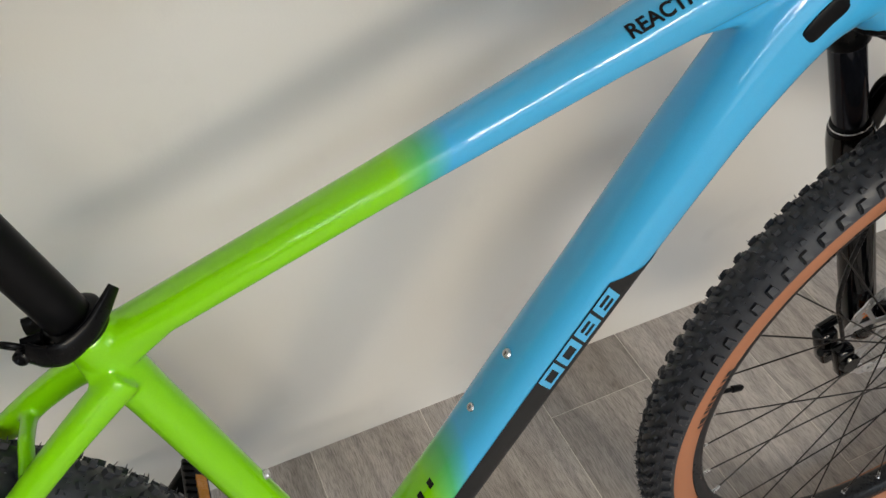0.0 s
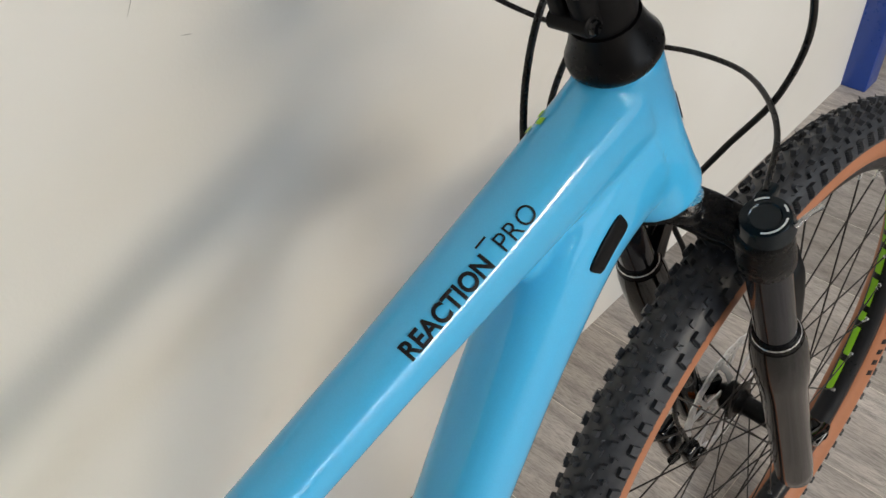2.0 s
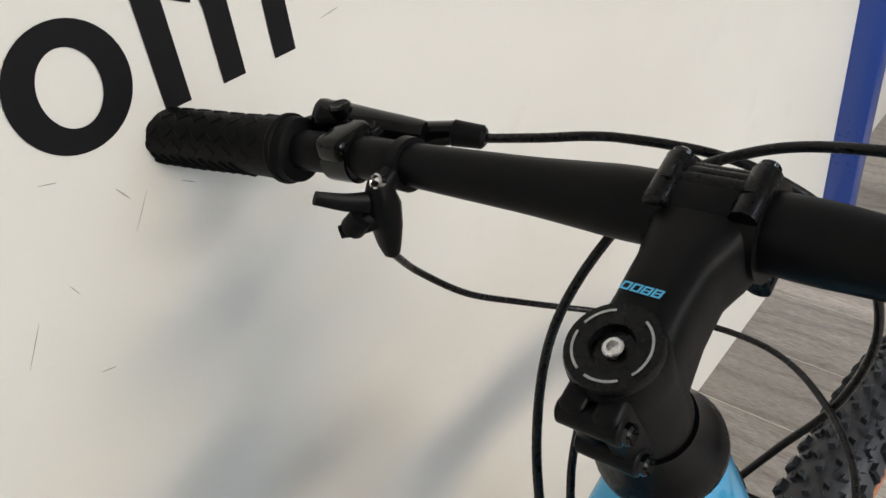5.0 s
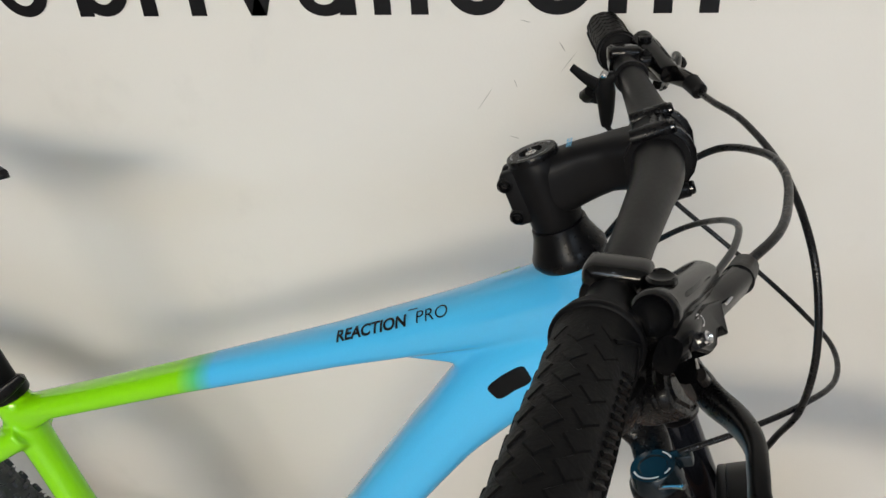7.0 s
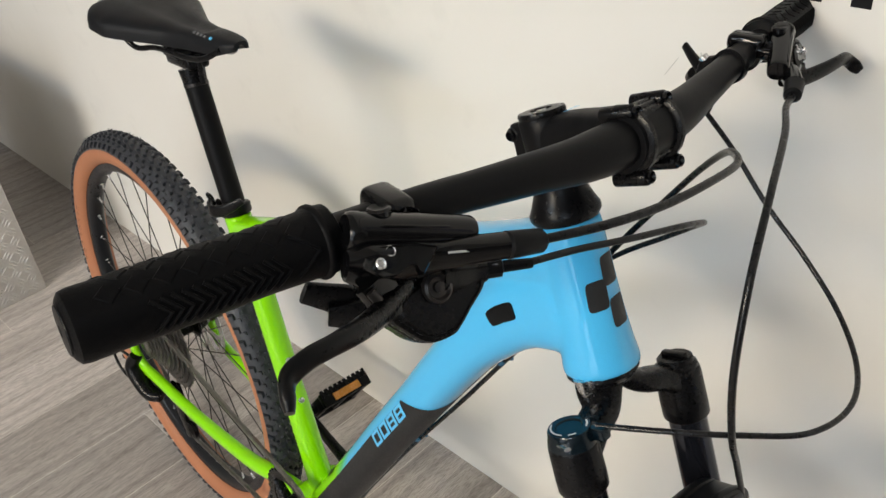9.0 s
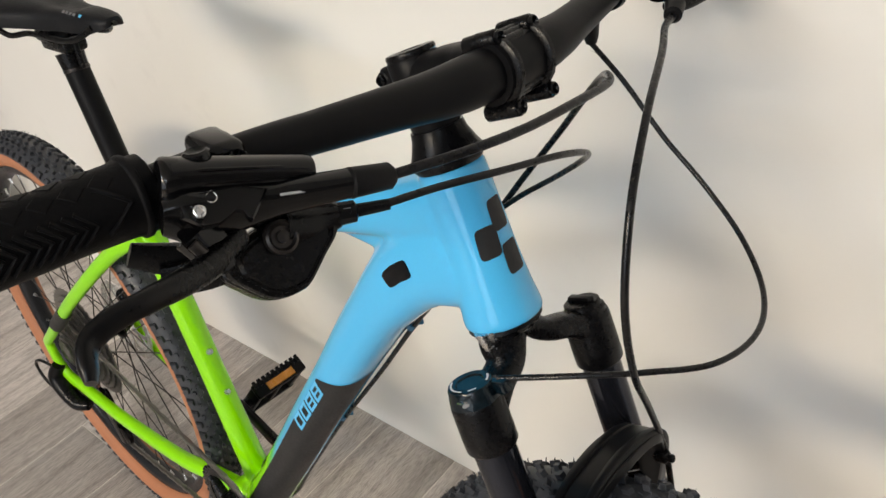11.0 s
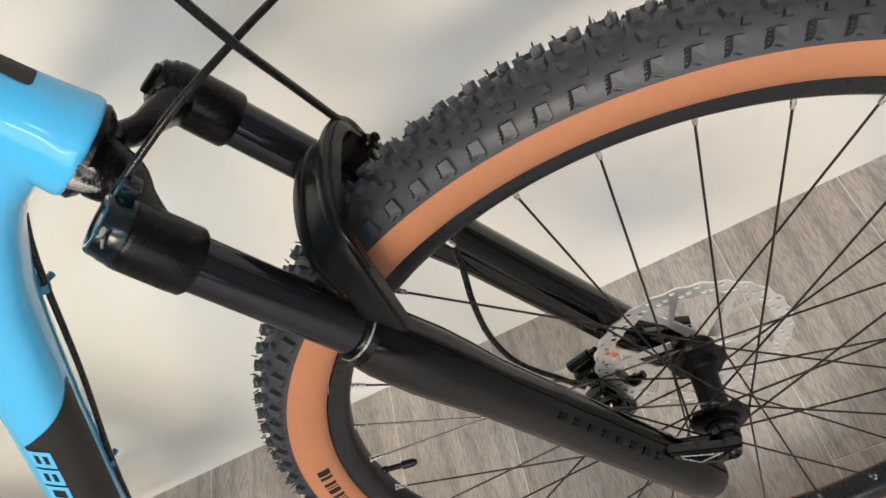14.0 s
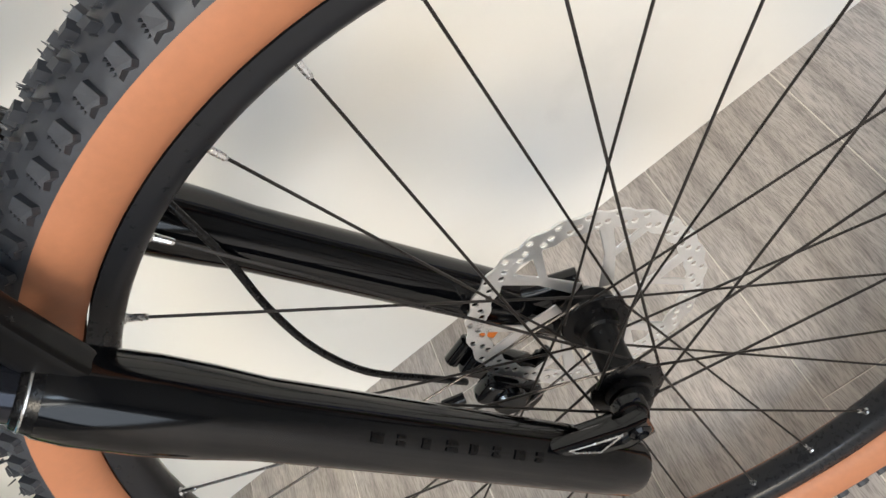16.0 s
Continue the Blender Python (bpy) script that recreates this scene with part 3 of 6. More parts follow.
def rotor(centre, y, r, parent):
    """Drilled disc brake rotor on a spider."""
    bm = bmesh.new()
    holes = 78
    # the braking ring, in sectors with one round hole each, the holes in slanting threes; the rim is scalloped
    for k in range(holes):
        a0, a1 = 2 * math.pi * k / holes, 2 * math.pi * (k + 1) / holes
        mid = (a0 + a1) / 2

        def edge(a):
            return r - 0.0011 + 0.0011 * math.cos(26 * a)

        loops = []
        for yy in (y - 0.0009, y + 0.0009):
            def at(rr, aa, yy=yy):
                return bm.verts.new(centre + V(rr * math.cos(aa), yy, rr * math.sin(aa)))
            out = [at(edge(a), a) for a in (a0, mid, a1)]
            inn = [at(edge(a) - 0.0150, a) for a in (a0, mid, a1)]
            hole = []
            hr = edge(mid) - (0.0036, 0.0074, 0.0112)[k % 3]
            for j in range(8):
                b = 2 * math.pi * j / 8 + math.pi / 8
                hole.append(at(hr + 0.0025 * math.cos(b), mid + 0.0027 * math.sin(b) / hr))
            loops.append((out, inn, hole))
        for (out, inn, hole), flip in zip(loops, (False, True)):
            for f in ((out[0], out[1], hole[0], hole[7]), (out[1], out[2], hole[1], hole[0]), (out[2], inn[2], hole[2], hole[1]), (inn[2], inn[1], hole[3], hole[2]),
                      (hole[3], inn[1], hole[4]), (inn[1], inn[0], hole[5], hole[4]), (inn[0], out[0], hole[6], hole[5]), (hole[6], out[0], hole[7])):
                bm.faces.new(f[::-1] if flip else f)
        (o1, i1, h1), (o2, i2, h2) = loops
        for a, b in ((o1, o2), (i1, i2)):
            for j in range(2):
                bm.faces.new((a[j], a[j + 1], b[j + 1], b[j]))
        for j in range(8):
            bm.faces.new((h1[j], h1[(j + 1) % 8], h2[(j + 1) % 8], h2[j]))
    bmesh.ops.remove_doubles(bm, verts=bm.verts, dist=0.00005)
    ob = part("brake_rotor", bm, ROTOR, parent, "drilled bright steel brake disc")
    for k in range(6):
        a = 2 * math.pi * k / 6 + 0.3
        bm = bmesh.new()
        p = centre + V(0.021 * math.cos(a), y, 0.021 * math.sin(a))
        q = centre + V((r - 0.014) * math.cos(a + 0.55), y, (r - 0.014) * math.sin(a + 0.55))
        mid = p.lerp(q, 0.5) + V(0.004 * math.cos(a), 0, 0.004 * math.sin(a))
        tube(bm, [p, mid, q], [(0.0009, 0.0055), (0.0009, 0.0040), (0.0009, 0.0050)], up=tuple((q - p).cross(V(0, 1, 0))), segs=8, power=6)
        q2 = centre + V((r - 0.014) * math.cos(a + 0.15), y, (r - 0.014) * math.sin(a + 0.15))
        tube(bm, [p.lerp(q, 0.45), q2], [(0.0009, 0.0028), (0.0009, 0.0035)], up=tuple((q2 - p).cross(V(0, 1, 0))), segs=8, power=6)
        part("rotor_arm", bm, ROTOR, parent)
    return ob


# front hub
bm = bmesh.new()
lathe(bm, FRONT - V(0, 0.050, 0), (0, 1, 0), [(0, 0.009), (0.003, 0.0120), (0.009, 0.0125), (0.0095, 0.0150), (0.0140, 0.0160), (0.0152, 0.0235), (0.0160, 0.0245), (0.0178, 0.0245), (0.0186, 0.0235), (0.0196, 0.0165), (0.0215, 0.0130), (0.0225, 0.0118), (0.062, 0.0118), (0.0635, 0.0140), (0.068, 0.0142), (0.0715, 0.0165), (0.0727, 0.0235), (0.0737, 0.0245), (0.0757, 0.0245), (0.0765, 0.0235), (0.0775, 0.0180), (0.083, 0.0185), (0.0885, 0.0190), (0.094, 0.0140), (0.100, 0.009)], 40)
smooth(part("hub", bm, BLACK, front_wheel, "slim black front hub"), 35)
rotor(FRONT, 0.040, 0.0885, front_wheel)
bm = bmesh.new()
lathe(bm, REAR - V(0, 0.066, 0), (0, 1, 0), [(0, 0.008), (0.005, 0.012), (0.044, 0.016), (0.046, 0.0265), (0.050, 0.0265), (0.054, 0.016), (0.090, 0.016), (0.096, 0.0265), (0.100, 0.0265), (0.104, 0.020), (0.120, 0.014), (0.130, 0.009)], 32)
smooth(part("hub", bm, BLACK, rear_wheel, "black rear hub"), 35)
rotor(REAR, 0.050, 0.080, rear_wheel)
# valve of the front wheel
a = math.atan2(0.4155 - FRONT.z, 0.4385 - FRONT.x)
bm = bmesh.new()
out = V(math.cos(a), 0, math.sin(a))
lathe(bm, FRONT + out * 0.2975, -out, [(0, 0.0035), (0.004, 0.0035), (0.0045, 0.0026), (0.018, 0.0026), (0.019, 0.0040), (0.030, 0.0038), (0.033, 0.002)], 12)
smooth(part("valve", bm, BLACK, front_wheel, "black valve with a cap"))


def arc_patch(name, centre, a0, a1, prof, mat, parent, n=10):
    """A thin print on a wheel: an arc between two angles, swept over two or more (radius, y) points."""
    bm = bmesh.new()
    rows = []
    for k in range(n + 1):
        a = radians(a0 + (a1 - a0) * k / n)
        rows.append([bm.verts.new(centre + V(r * math.cos(a), y, r * math.sin(a))) for r, y in prof])
    for a, b in zip(rows, rows[1:]):
        for j in range(len(prof) - 1):
            bm.faces.new((a[j], a[j + 1], b[j + 1], b[j]))
    return part(name, bm, mat, parent)


for a0, a1 in ((33, 17), (15, 12), (10, 1), (-1, -10), (-12, -15), (-17, -26), (-28, -37)):
    arc_patch("rim_stripe", FRONT, a0, a1, [(0.2967, 0.0012), (0.2966, 0.0040), (0.2985, 0.0098)], LIME, front_wheel)


def sidewall_bars(centre, parent, marks, side=-1):
    """The maker's name on the sidewall, as plain dark bars."""
    for a0, a1, r0, r1 in marks:
        prof = []
        for r in (r0, (r0 + r1) / 2, r1):
            y = float(np.interp(r, [0.3196, 0.3210, 0.3245, 0.330, 0.336, 0.341], [0.0150, 0.0180, 0.0216, 0.0247, 0.0267, 0.0274]))
            prof.append((r, side * (y + 0.0004)))
        arc_patch("print_bar", centre, a0, a1, prof, INK, parent, 3)


marks = []
for k in range(8):
    a = 158.6 + k * 1.9
    marks.append((a, a + (0.8 if k % 3 else 1.2), 0.3275, 0.3375))
    if k % 2 == 0:
        marks.append((a + 1.2, a + 1.5, 0.3275, 0.3375))
for k in range(9):
    a = 36 - k * 3.2
    marks.append((a, a - (1.3 if k % 3 else 2.0), 0.3275, 0.3375))
for k in range(6):
    a = -14 - k * 3.0
    marks.append((a, a - 1.4, 0.3275, 0.3375))
sidewall_bars(FRONT, front_wheel, marks)
sidewall_bars(REAR, rear_wheel, [(153 + k * 3.3, 153 + k * 3.3 + (1.4 if k % 3 else 2.1), 0.3275, 0.3375) for k in range(8)])
# ---------------------------------------------------------------- fork
LEG_F = 0.017


def leg(z, y, df=0.0):
    """A point of a fork leg's centre line at a height."""
    s = (z - (HT_TOP.z + AHEAD.z * LEG_F)) / AXIS.z
    return at_axis(s, LEG_F + df, y)


LEG_Y = 0.0660
bm = bmesh.new()
# crown: an arch from leg to leg, thick at the steerer
lathe(bm, HT_BOT, -AXIS, [(-0.002, 0.0285), (0.002, 0.0292), (0.006, 0.026), (0.011, 0.019)], 32)
crown = spline([leg(0.789, -LEG_Y, 0.0), leg(0.7985, -LEG_Y * 0.86, -0.001), leg(0.8065, -LEG_Y * 0.62, -0.003), leg(0.8130, -LEG_Y * 0.36, -0.006), HT_BOT - AXIS * 0.009 + V(0, -0.010, 0) + AHEAD * 0.003, HT_BOT - AXIS * 0.009 + V(0, 0.010, 0) + AHEAD * 0.003, leg(0.8130, LEG_Y * 0.36, -0.006), leg(0.8065, LEG_Y * 0.62, -0.003), leg(0.7985, LEG_Y * 0.86, -0.001), leg(0.789, LEG_Y, 0.0)], 5)
tube(bm, crown, lerp_radii(len(crown), [(0, 0.0150, 0.0150), (0.1, 0.0145, 0.0125), (0.22, 0.0140, 0.0098), (0.34, 0.0150, 0.0085), (0.45, 0.020, 0.0085), (0.55, 0.020, 0.0085), (0.66, 0.0150, 0.0085), (0.78, 0.0140, 0.0098), (0.9, 0.0145, 0.0125), (1, 0.0150, 0.0150)]), up=tuple(AXIS), segs=28, power=2.8)
for side in (-1, 1):
    top = leg(0.8125 if side < 0 else 0.8060, side * LEG_Y)
    lathe(bm, top, -AXIS, [(0, 0.0165), (0.002, 0.0186), (0.006, 0.0192), (0.030, 0.0196), (0.0405 if side < 0 else 0.044, 0.0194), (0.0425 if side < 0 else 0.046, 0.0178)], 32)
fork = smooth(part("fork", bm, BLACK, bicycle, "black suspension fork with a forged crown"), 45)
for side in (-1, 1):
    bm = bmesh.new()
    tube(bm, [leg(0.790, side * LEG_Y), leg(0.62, side * LEG_Y)], 0.0160, up=(0, 1, 0), segs=32)
    smooth(part("stanchion", bm, STANCHION, fork, "polished dark stanchion tube"))
    # wiper seal with its bright spring
    bm = bmesh.new()
    lathe(bm, leg(0.677, side * LEG_Y), -AXIS, [(0, 0.0165), (0.001, 0.0178), (0.006, 0.0190), (0.012, 0.0205)], 32)
    smooth(part("wiper_seal", bm, BLACK, fork))
    bm = bmesh.new()
    lathe(bm, leg(0.674, side * LEG_Y), -AXIS, [(0, 0.0182), (0.0006, 0.0190), (0.0014, 0.0190), (0.002, 0.0182)], 32)
    smooth(part("seal_spring", bm, STEEL, fork, "bright seal spring"))
# silver cone added for the bright reflection in the crown's front hollow
bm = bmesh.new()
lathe(bm, V(0.4815, -0.0240, 0.8320), -AXIS, [(0, 0.0100), (0.008, 0.0085), (0.016, 0.0060), (0.0175, 0.0045), (0.0150, 0.0)], 20)
smooth(part("steerer_foot", bm, STEEL, fork, "small silver cone standing for a bright reflection in the crown's hollow"), 40)
# lowers: two legs and the arch, one casting
bm = bmesh.new()
for side in (-1, 1):
    line = [leg(0.668, side * LEG_Y), leg(0.655, side * LEG_Y), leg(0.625, side * LEG_Y), leg(0.60, side * LEG_Y), leg(0.575, side * LEG_Y), leg(0.45, side * LEG_Y), leg(0.37, side * LEG_Y), leg(0.348, side * LEG_Y), leg(0.341, side * LEG_Y)]
    tube(bm, line, [0.0205, 0.0225, 0.0235, 0.0225, 0.0205, 0.0200, 0.0200, 0.0195, 0.0165], up=(0, 1, 0), segs=32)
    # dropout
    tube(bm, [leg(0.385, side * (LEG_Y - 0.004)), leg(0.372, side * (LEG_Y - 0.006), 0.016), FRONT + V(0.004, side * (LEG_Y - 0.008), 0.002)], [(0.010, 0.022), (0.009, 0.018), (0.008, 0.014)], up=(0, 0, 1), segs=20, power=3)
smooth(part("fork_lower", bm, GLOSS, fork, "gloss black lower legs"), 45)
bm = bmesh.new()
half = [(0.640, 0.0655, 0.004), (0.664, 0.0640, 0.017), (0.690, 0.0600, 0.031), (0.703, 0.0560, 0.036), (0.714, 0.0480, 0.038), (0.7205, 0.0340, 0.039), (0.7235, 0.0160, 0.039)]
arch = spline([leg(z, -y, f) for z, y, f in half] + [leg(0.7243, 0, 0.039)] + [leg(z, y, f) for z, y, f in half[::-1]], 6)
tube(bm, arch, lerp_radii(len(arch), [(0, 0.0050, 0.0085), (0.06, 0.0086, 0.0105), (0.15, 0.0082, 0.0100), (0.24, 0.0068, 0.0125), (0.32, 0.0052, 0.0165), (0.5, 0.0046, 0.0195), (0.68, 0.0052, 0.0165), (0.76, 0.0068, 0.0125), (0.85, 0.0082, 0.0100), (0.94, 0.0086, 0.0105), (1, 0.0050, 0.0085)]), up=[tuple(AHEAD)] * len(arch), segs=32, power=7)
smooth(part("fork_arch", bm, SATIN, fork, "satin black arch over the tyre"), 32)
# a raised rib along the front edge of the arch and a web on its back
for df, lift, name in ((0.0125, 0.0050, "arch_rib"), (-0.0135, 0.0040, "arch_web")):
    bm = bmesh.new()
    rib = [leg(z + lift, -y, f + df) for z, y, f in half[2:]] + [leg(0.7243 + lift, 0, 0.039 + df)] + [leg(z + lift, y, f + df) for z, y, f in half[:1:-1]]
    rib = spline(rib, 5)
    tube(bm, rib, lerp_radii(len(rib), [(0, 0.0015, 0.0020), (0.15, 0.0030, 0.0036), (0.5, 0.0030, 0.0048), (0.85, 0.0030, 0.0036), (1, 0.0015, 0.0020)]), up=[tuple(AHEAD)] * len(rib), segs=16, power=4)
    smooth(part(name, bm, SATIN, fork), 40)
# the maker's name down the right leg, as tonal bars
for k in range(8):
    z0 = 0.527 - k * 0.0140
    bm = bmesh.new()
    for row in range(2 if k % 2 else 1):
        vs = []
        for j in range(4):
            g = radians(-52 + (row * 10 if k % 2 else 0) + j * (2.2 if k % 2 else 5.2))
            for z in (z0, z0 - 0.0105 * (0.42 if k % 3 else 0.62)):
                vs.append(bm.verts.new(leg(z, -LEG_Y) + AHEAD * math.cos(g) * 0.0209 + V(0, math.sin(g), 0) * 0.0209))
        for j in range(3):
            bm.faces.new((vs[2 * j], vs[2 * j + 1], vs[2 * j + 3], vs[2 * j + 2]))
    part("print_bar", bm, SHADEPRINT, fork)
# caps
bm = bmesh.new()
top = leg(0.8125, -LEG_Y - 0.0015, 0.002)
lathe(bm, top, AXIS, [(-0.002, 0.0185), (0.003, 0.0180), (0.005, 0.0172), (0.009, 0.0168), (0.0108, 0.0158), (0.0112, 0.0105), (0.0102, 0.0095), (0.0102, 0.0)], 32)
block(bm, frame_matrix(top + AXIS * 0.005 + AHEAD * 0.018 + V(0, 0.010, 0), AHEAD, AXIS), 0.016, 0.010, 0.010, 0.002)
smooth(part("lockout_dial", bm, TEAL, fork, "dark anodised lockout dial"), 35)
for a0, a1 in ((200, 290), (310, 335), (20, 60)):
    bm = bmesh.new()
    vs = []
    for j in range(9):
        g = radians(a0 + (a1 - a0) * j / 8)
        for r in (0.0128, 0.0142):
            vs.append(bm.verts.new(top + AXIS * 0.0116 + (AHEAD * math.cos(g) + V(0, math.sin(g), 0)) * r))
    for j in range(8):
        bm.faces.new((vs[2 * j], vs[2 * j + 2], vs[2 * j + 3], vs[2 * j + 1]))
    part("print_bar", bm, SILVERPRINT, fork)
bm = bmesh.new()
tube(bm, [top + AXIS * 0.006 + V(0, -0.017, 0) + AHEAD * 0.004, top + AXIS * 0.009 + V(0, -0.021, 0) + AHEAD * 0.014, top + AXIS * 0.012 + V(0, -0.026, 0) + AHEAD * 0.022], [(0.0022, 0.0012), (0.0018, 0.001), (0.0026, 0.0014)], up=tuple(AXIS), segs=8)
part("rebound_tab", bm, STEEL, fork, "small bright lever tab")
bm = bmesh.new()
top = leg(0.8060, LEG_Y)
lathe(bm, top, AXIS, [(-0.002, 0.0180), (0.002, 0.0178), (0.004, 0.0155), (0.008, 0.0150), (0.009, 0.0135), (0.009, 0.0)], 12)
block(bm, frame_matrix(top + AXIS * 0.0105, AHEAD, AXIS), 0.022, 0.007, 0.005, 0.0015)
smooth(part("fork_cap", bm, BLACK, fork, "black notched air cap"), 30)
# axle lever
bm = bmesh.new()
e = FRONT + V(0.002, -LEG_Y, 0.022)
lathe(bm, e + V(0, 0.010, 0), (0, -1, 0), [(0, 0.0110), (0.008, 0.0110), (0.012, 0.0095), (0.015, 0.0080), (0.021, 0.0068), (0.0225, 0.0045), (0.019, 0.003), (0.019, 0.0)], 24)
smooth(part("axle_nut", bm, GLOSS, fork, "gloss black thru-axle nut"), 40)
blade = [V(0.010, -0.010, 0.008), V(-0.002, -0.013, 0.015), V(-0.022, -0.014, 0.027), V(-0.041, -0.013, 0.036), V(-0.040, -0.012, 0.027), V(-0.027, -0.012, 0.008), V(-0.010, -0.010, -0.008), V(0.006, -0.009, -0.009)]
heart = sum(blade, V(0, 0, 0)) / len(blade)
bm = bmesh.new()
loops = [[bm.verts.new(e + heart + (p - heart) * k + V(0, dy, 0)) for p in blade] for k, dy in ((0.92, 0.009), (1.0, 0.006), (1.0, 0.0015), (0.93, -0.0010), (0.66, -0.0004), (0.60, 0.0012))]
bm.faces.new(loops[0])
for a, b in zip(loops, loops[1:]):
    for i in range(len(blade)):
        bm.faces.new((a[i], a[(i + 1) % len(blade)], b[(i + 1) % len(blade)], b[i]))
bm.faces.new(loops[-1][::-1])
bmesh.ops.recalc_face_normals(bm, faces=bm.faces)
lever = smooth(part("axle_lever", bm, GLOSS, fork, "gloss black three-cornered thru-axle lever"), 30)
bm = bmesh.new()
edge_line = [e + heart + (p - heart) * 0.72 + V(0, -0.0012, 0) for p in blade[1:6]]
tube(bm, edge_line + edge_line[:1], 0.0006, up=(0, 1, 0), segs=6)
part("lever_edge", bm, STEEL, lever, "thin bright steel line round the lever's face")
# front brake caliper on the left leg
cal = V(0.628, 0.042, 0.352)
bm = bmesh.new()
block(bm, frame_matrix(cal + V(-0.006, 0.013, 0.0), AXIS, (0, 1, 0)), 0.060, 0.026, 0.020, 0.006, 3)
block(bm, frame_matrix(cal + V(-0.004, -0.015, 0.0), AXIS, (0, 1, 0)), 0.052, 0.024, 0.017, 0.006, 3)
lathe(bm, cal + V(-0.004, -0.022, 0.002), (0, -1, 0), [(0, 0.013), (0.004, 0.013), (0.006, 0.011), (0.006, 0)], 24)
tube(bm, [cal + V(-0.03, -0.012, 0.02), cal + V(-0.045, -0.014, 0.028)], 0.0045, segs=12)
for k in (-0.034, 0.034):
    lathe(bm, cal + AXIS * k + V(-0.002, 0.014, 0.004), AHEAD, [(-0.012, 0.006), (0.012, 0.006), (0.013, 0.004), (0.020, 0.004)], 12)
smooth(part("brake_caliper", bm, GLOSS, fork, "black hydraulic disc brake caliper"), 35)
bm = bmesh.new()
block(bm, frame_matrix(cal + V(0.022, 0.0, 0.052), AXIS, (0, 1, 0)), 0.012, 0.012, 0.004, 0.001)
part("transport_tab", bm, ORANGE, fork, "orange plastic tab")

# ---------------------------------------------------------------- cockpit
BAR_TURN = 3.0
TURN = Matrix.Translation(HT_TOP) @ Matrix.Rotation(radians(BAR_TURN), 4, AXIS) @ Matrix.Translation(-HT_TOP)


def turned(ob):
    ob.data.transform(TURN)
    return ob


BAR = V(0.487, 0, 1.026)
bm = bmesh.new()
lathe(bm, HT_TOP, AXIS, [(-0.001, 0.0245), (0.003, 0.0272), (0.007, 0.0272), (0.012, 0.0245), (0.022, 0.0205), (0.028, 0.0195)], 40)
smooth(part("headset_cover", bm, BLACK, bicycle, "black tapered headset cover"), 40)
bm = bmesh.new()
STEM_TOP = 0.0788
tube(bm, [at_axis(0.026), at_axis(0.032), at_axis(0.050), at_axis(0.066), at_axis(STEM_TOP - 0.002), at_axis(STEM_TOP)], [0.0172, 0.0185, 0.0182, 0.0186, 0.0186, 0.0174], up=tuple(AHEAD), segs=32)
# deep body, flat on top and a little waisted
line = spline([at_axis(0.0560, 0.000), at_axis(0.0570, 0.012), at_axis(0.0590, 0.030), at_axis(0.0592, 0.048), BAR - AHEAD * 0.013], 5)
tube(bm, line, lerp_radii(len(line), [(0, 0.0176, 0.0222), (0.2, 0.0170, 0.0218), (0.45, 0.0158, 0.0200), (0.7, 0.0166, 0.0182), (0.9, 0.0205, 0.0186), (1, 0.0218, 0.0190)]), up=tuple(AXIS), segs=36, power=3.4)
tube(bm, [BAR + V(0, -0.0225, 0), BAR + V(0, 0.0225, 0)], 0.0205, up=(0, 0, 1), segs=32)
# slotted ears behind the steerer, with a bolt barrel at each height
STEM_BOLTS = (0.0445, 0.0690)
for side in (-1, 1):
    block(bm, frame_matrix(at_axis(0.0570, -0.0175, side * 0.0066), AXIS, V(0, 1, 0)), 0.040, 0.015, 0.0105, 0.003, 3)
for k in STEM_BOLTS:
    tube(bm, [at_axis(k, -0.0225, 0.0130), at_axis(k, -0.0225, 0.0120), at_axis(k, -0.0225, -0.0120), at_axis(k, -0.0225, -0.0130)], [0.0044, 0.0056, 0.0056, 0.0044], up=(0, 0, 1), segs=18)
stem = turned(smooth(part("stem", bm, MATT, bicycle, "matt black alloy stem"), 45))
for side in (-1, 1):
    for up in (-1, 1):
        bm = bmesh.new()
        c = BAR + V(0, side * 0.0175, 0) + AXIS * (up * 0.0215 - 0.003) + AHEAD * 0.004
        tube(bm, [c - AHEAD * 0.015, c + AHEAD * 0.009, c + AHEAD * 0.010], [0.0056, 0.0056, 0.0048], up=(0, 1, 0), segs=16)
        turned(smooth(part("bolt_boss", bm, BLACK, stem), 40))
# open faceplate: two curved arms joined by ribs above and below its window
for side in (-1, 1):
    bm = bmesh.new()
    ring = [BAR + V(0, side * 0.0165, 0) + (AHEAD * math.cos(g) + AXIS * math.sin(g)) * 0.0190 for g in [radians(-95 + 19 * k) for k in range(11)]]
    tube(bm, ring, (0.0032, 0.0055), up=[tuple(BAR + V(0, side * 0.0165, 0) - q) for q in ring], segs=12, power=4)
    turned(smooth(part("faceplate_arm", bm, BLACK, stem, "curved arm of the stem faceplate"), 40))
for g in (-78, -64, -50, 50, 64, 78):
    bm = bmesh.new()
    c = BAR + (AHEAD * math.cos(radians(g)) + AXIS * math.sin(radians(g))) * 0.0186
    tube(bm, [c - V(0, 0.016, 0), c + V(0, 0.016, 0)], [(0.0034, 0.0034)] * 2, up=(0, 0, 1), segs=12)
    turned(smooth(part("faceplate_rib", bm, BLACK, stem), 40))
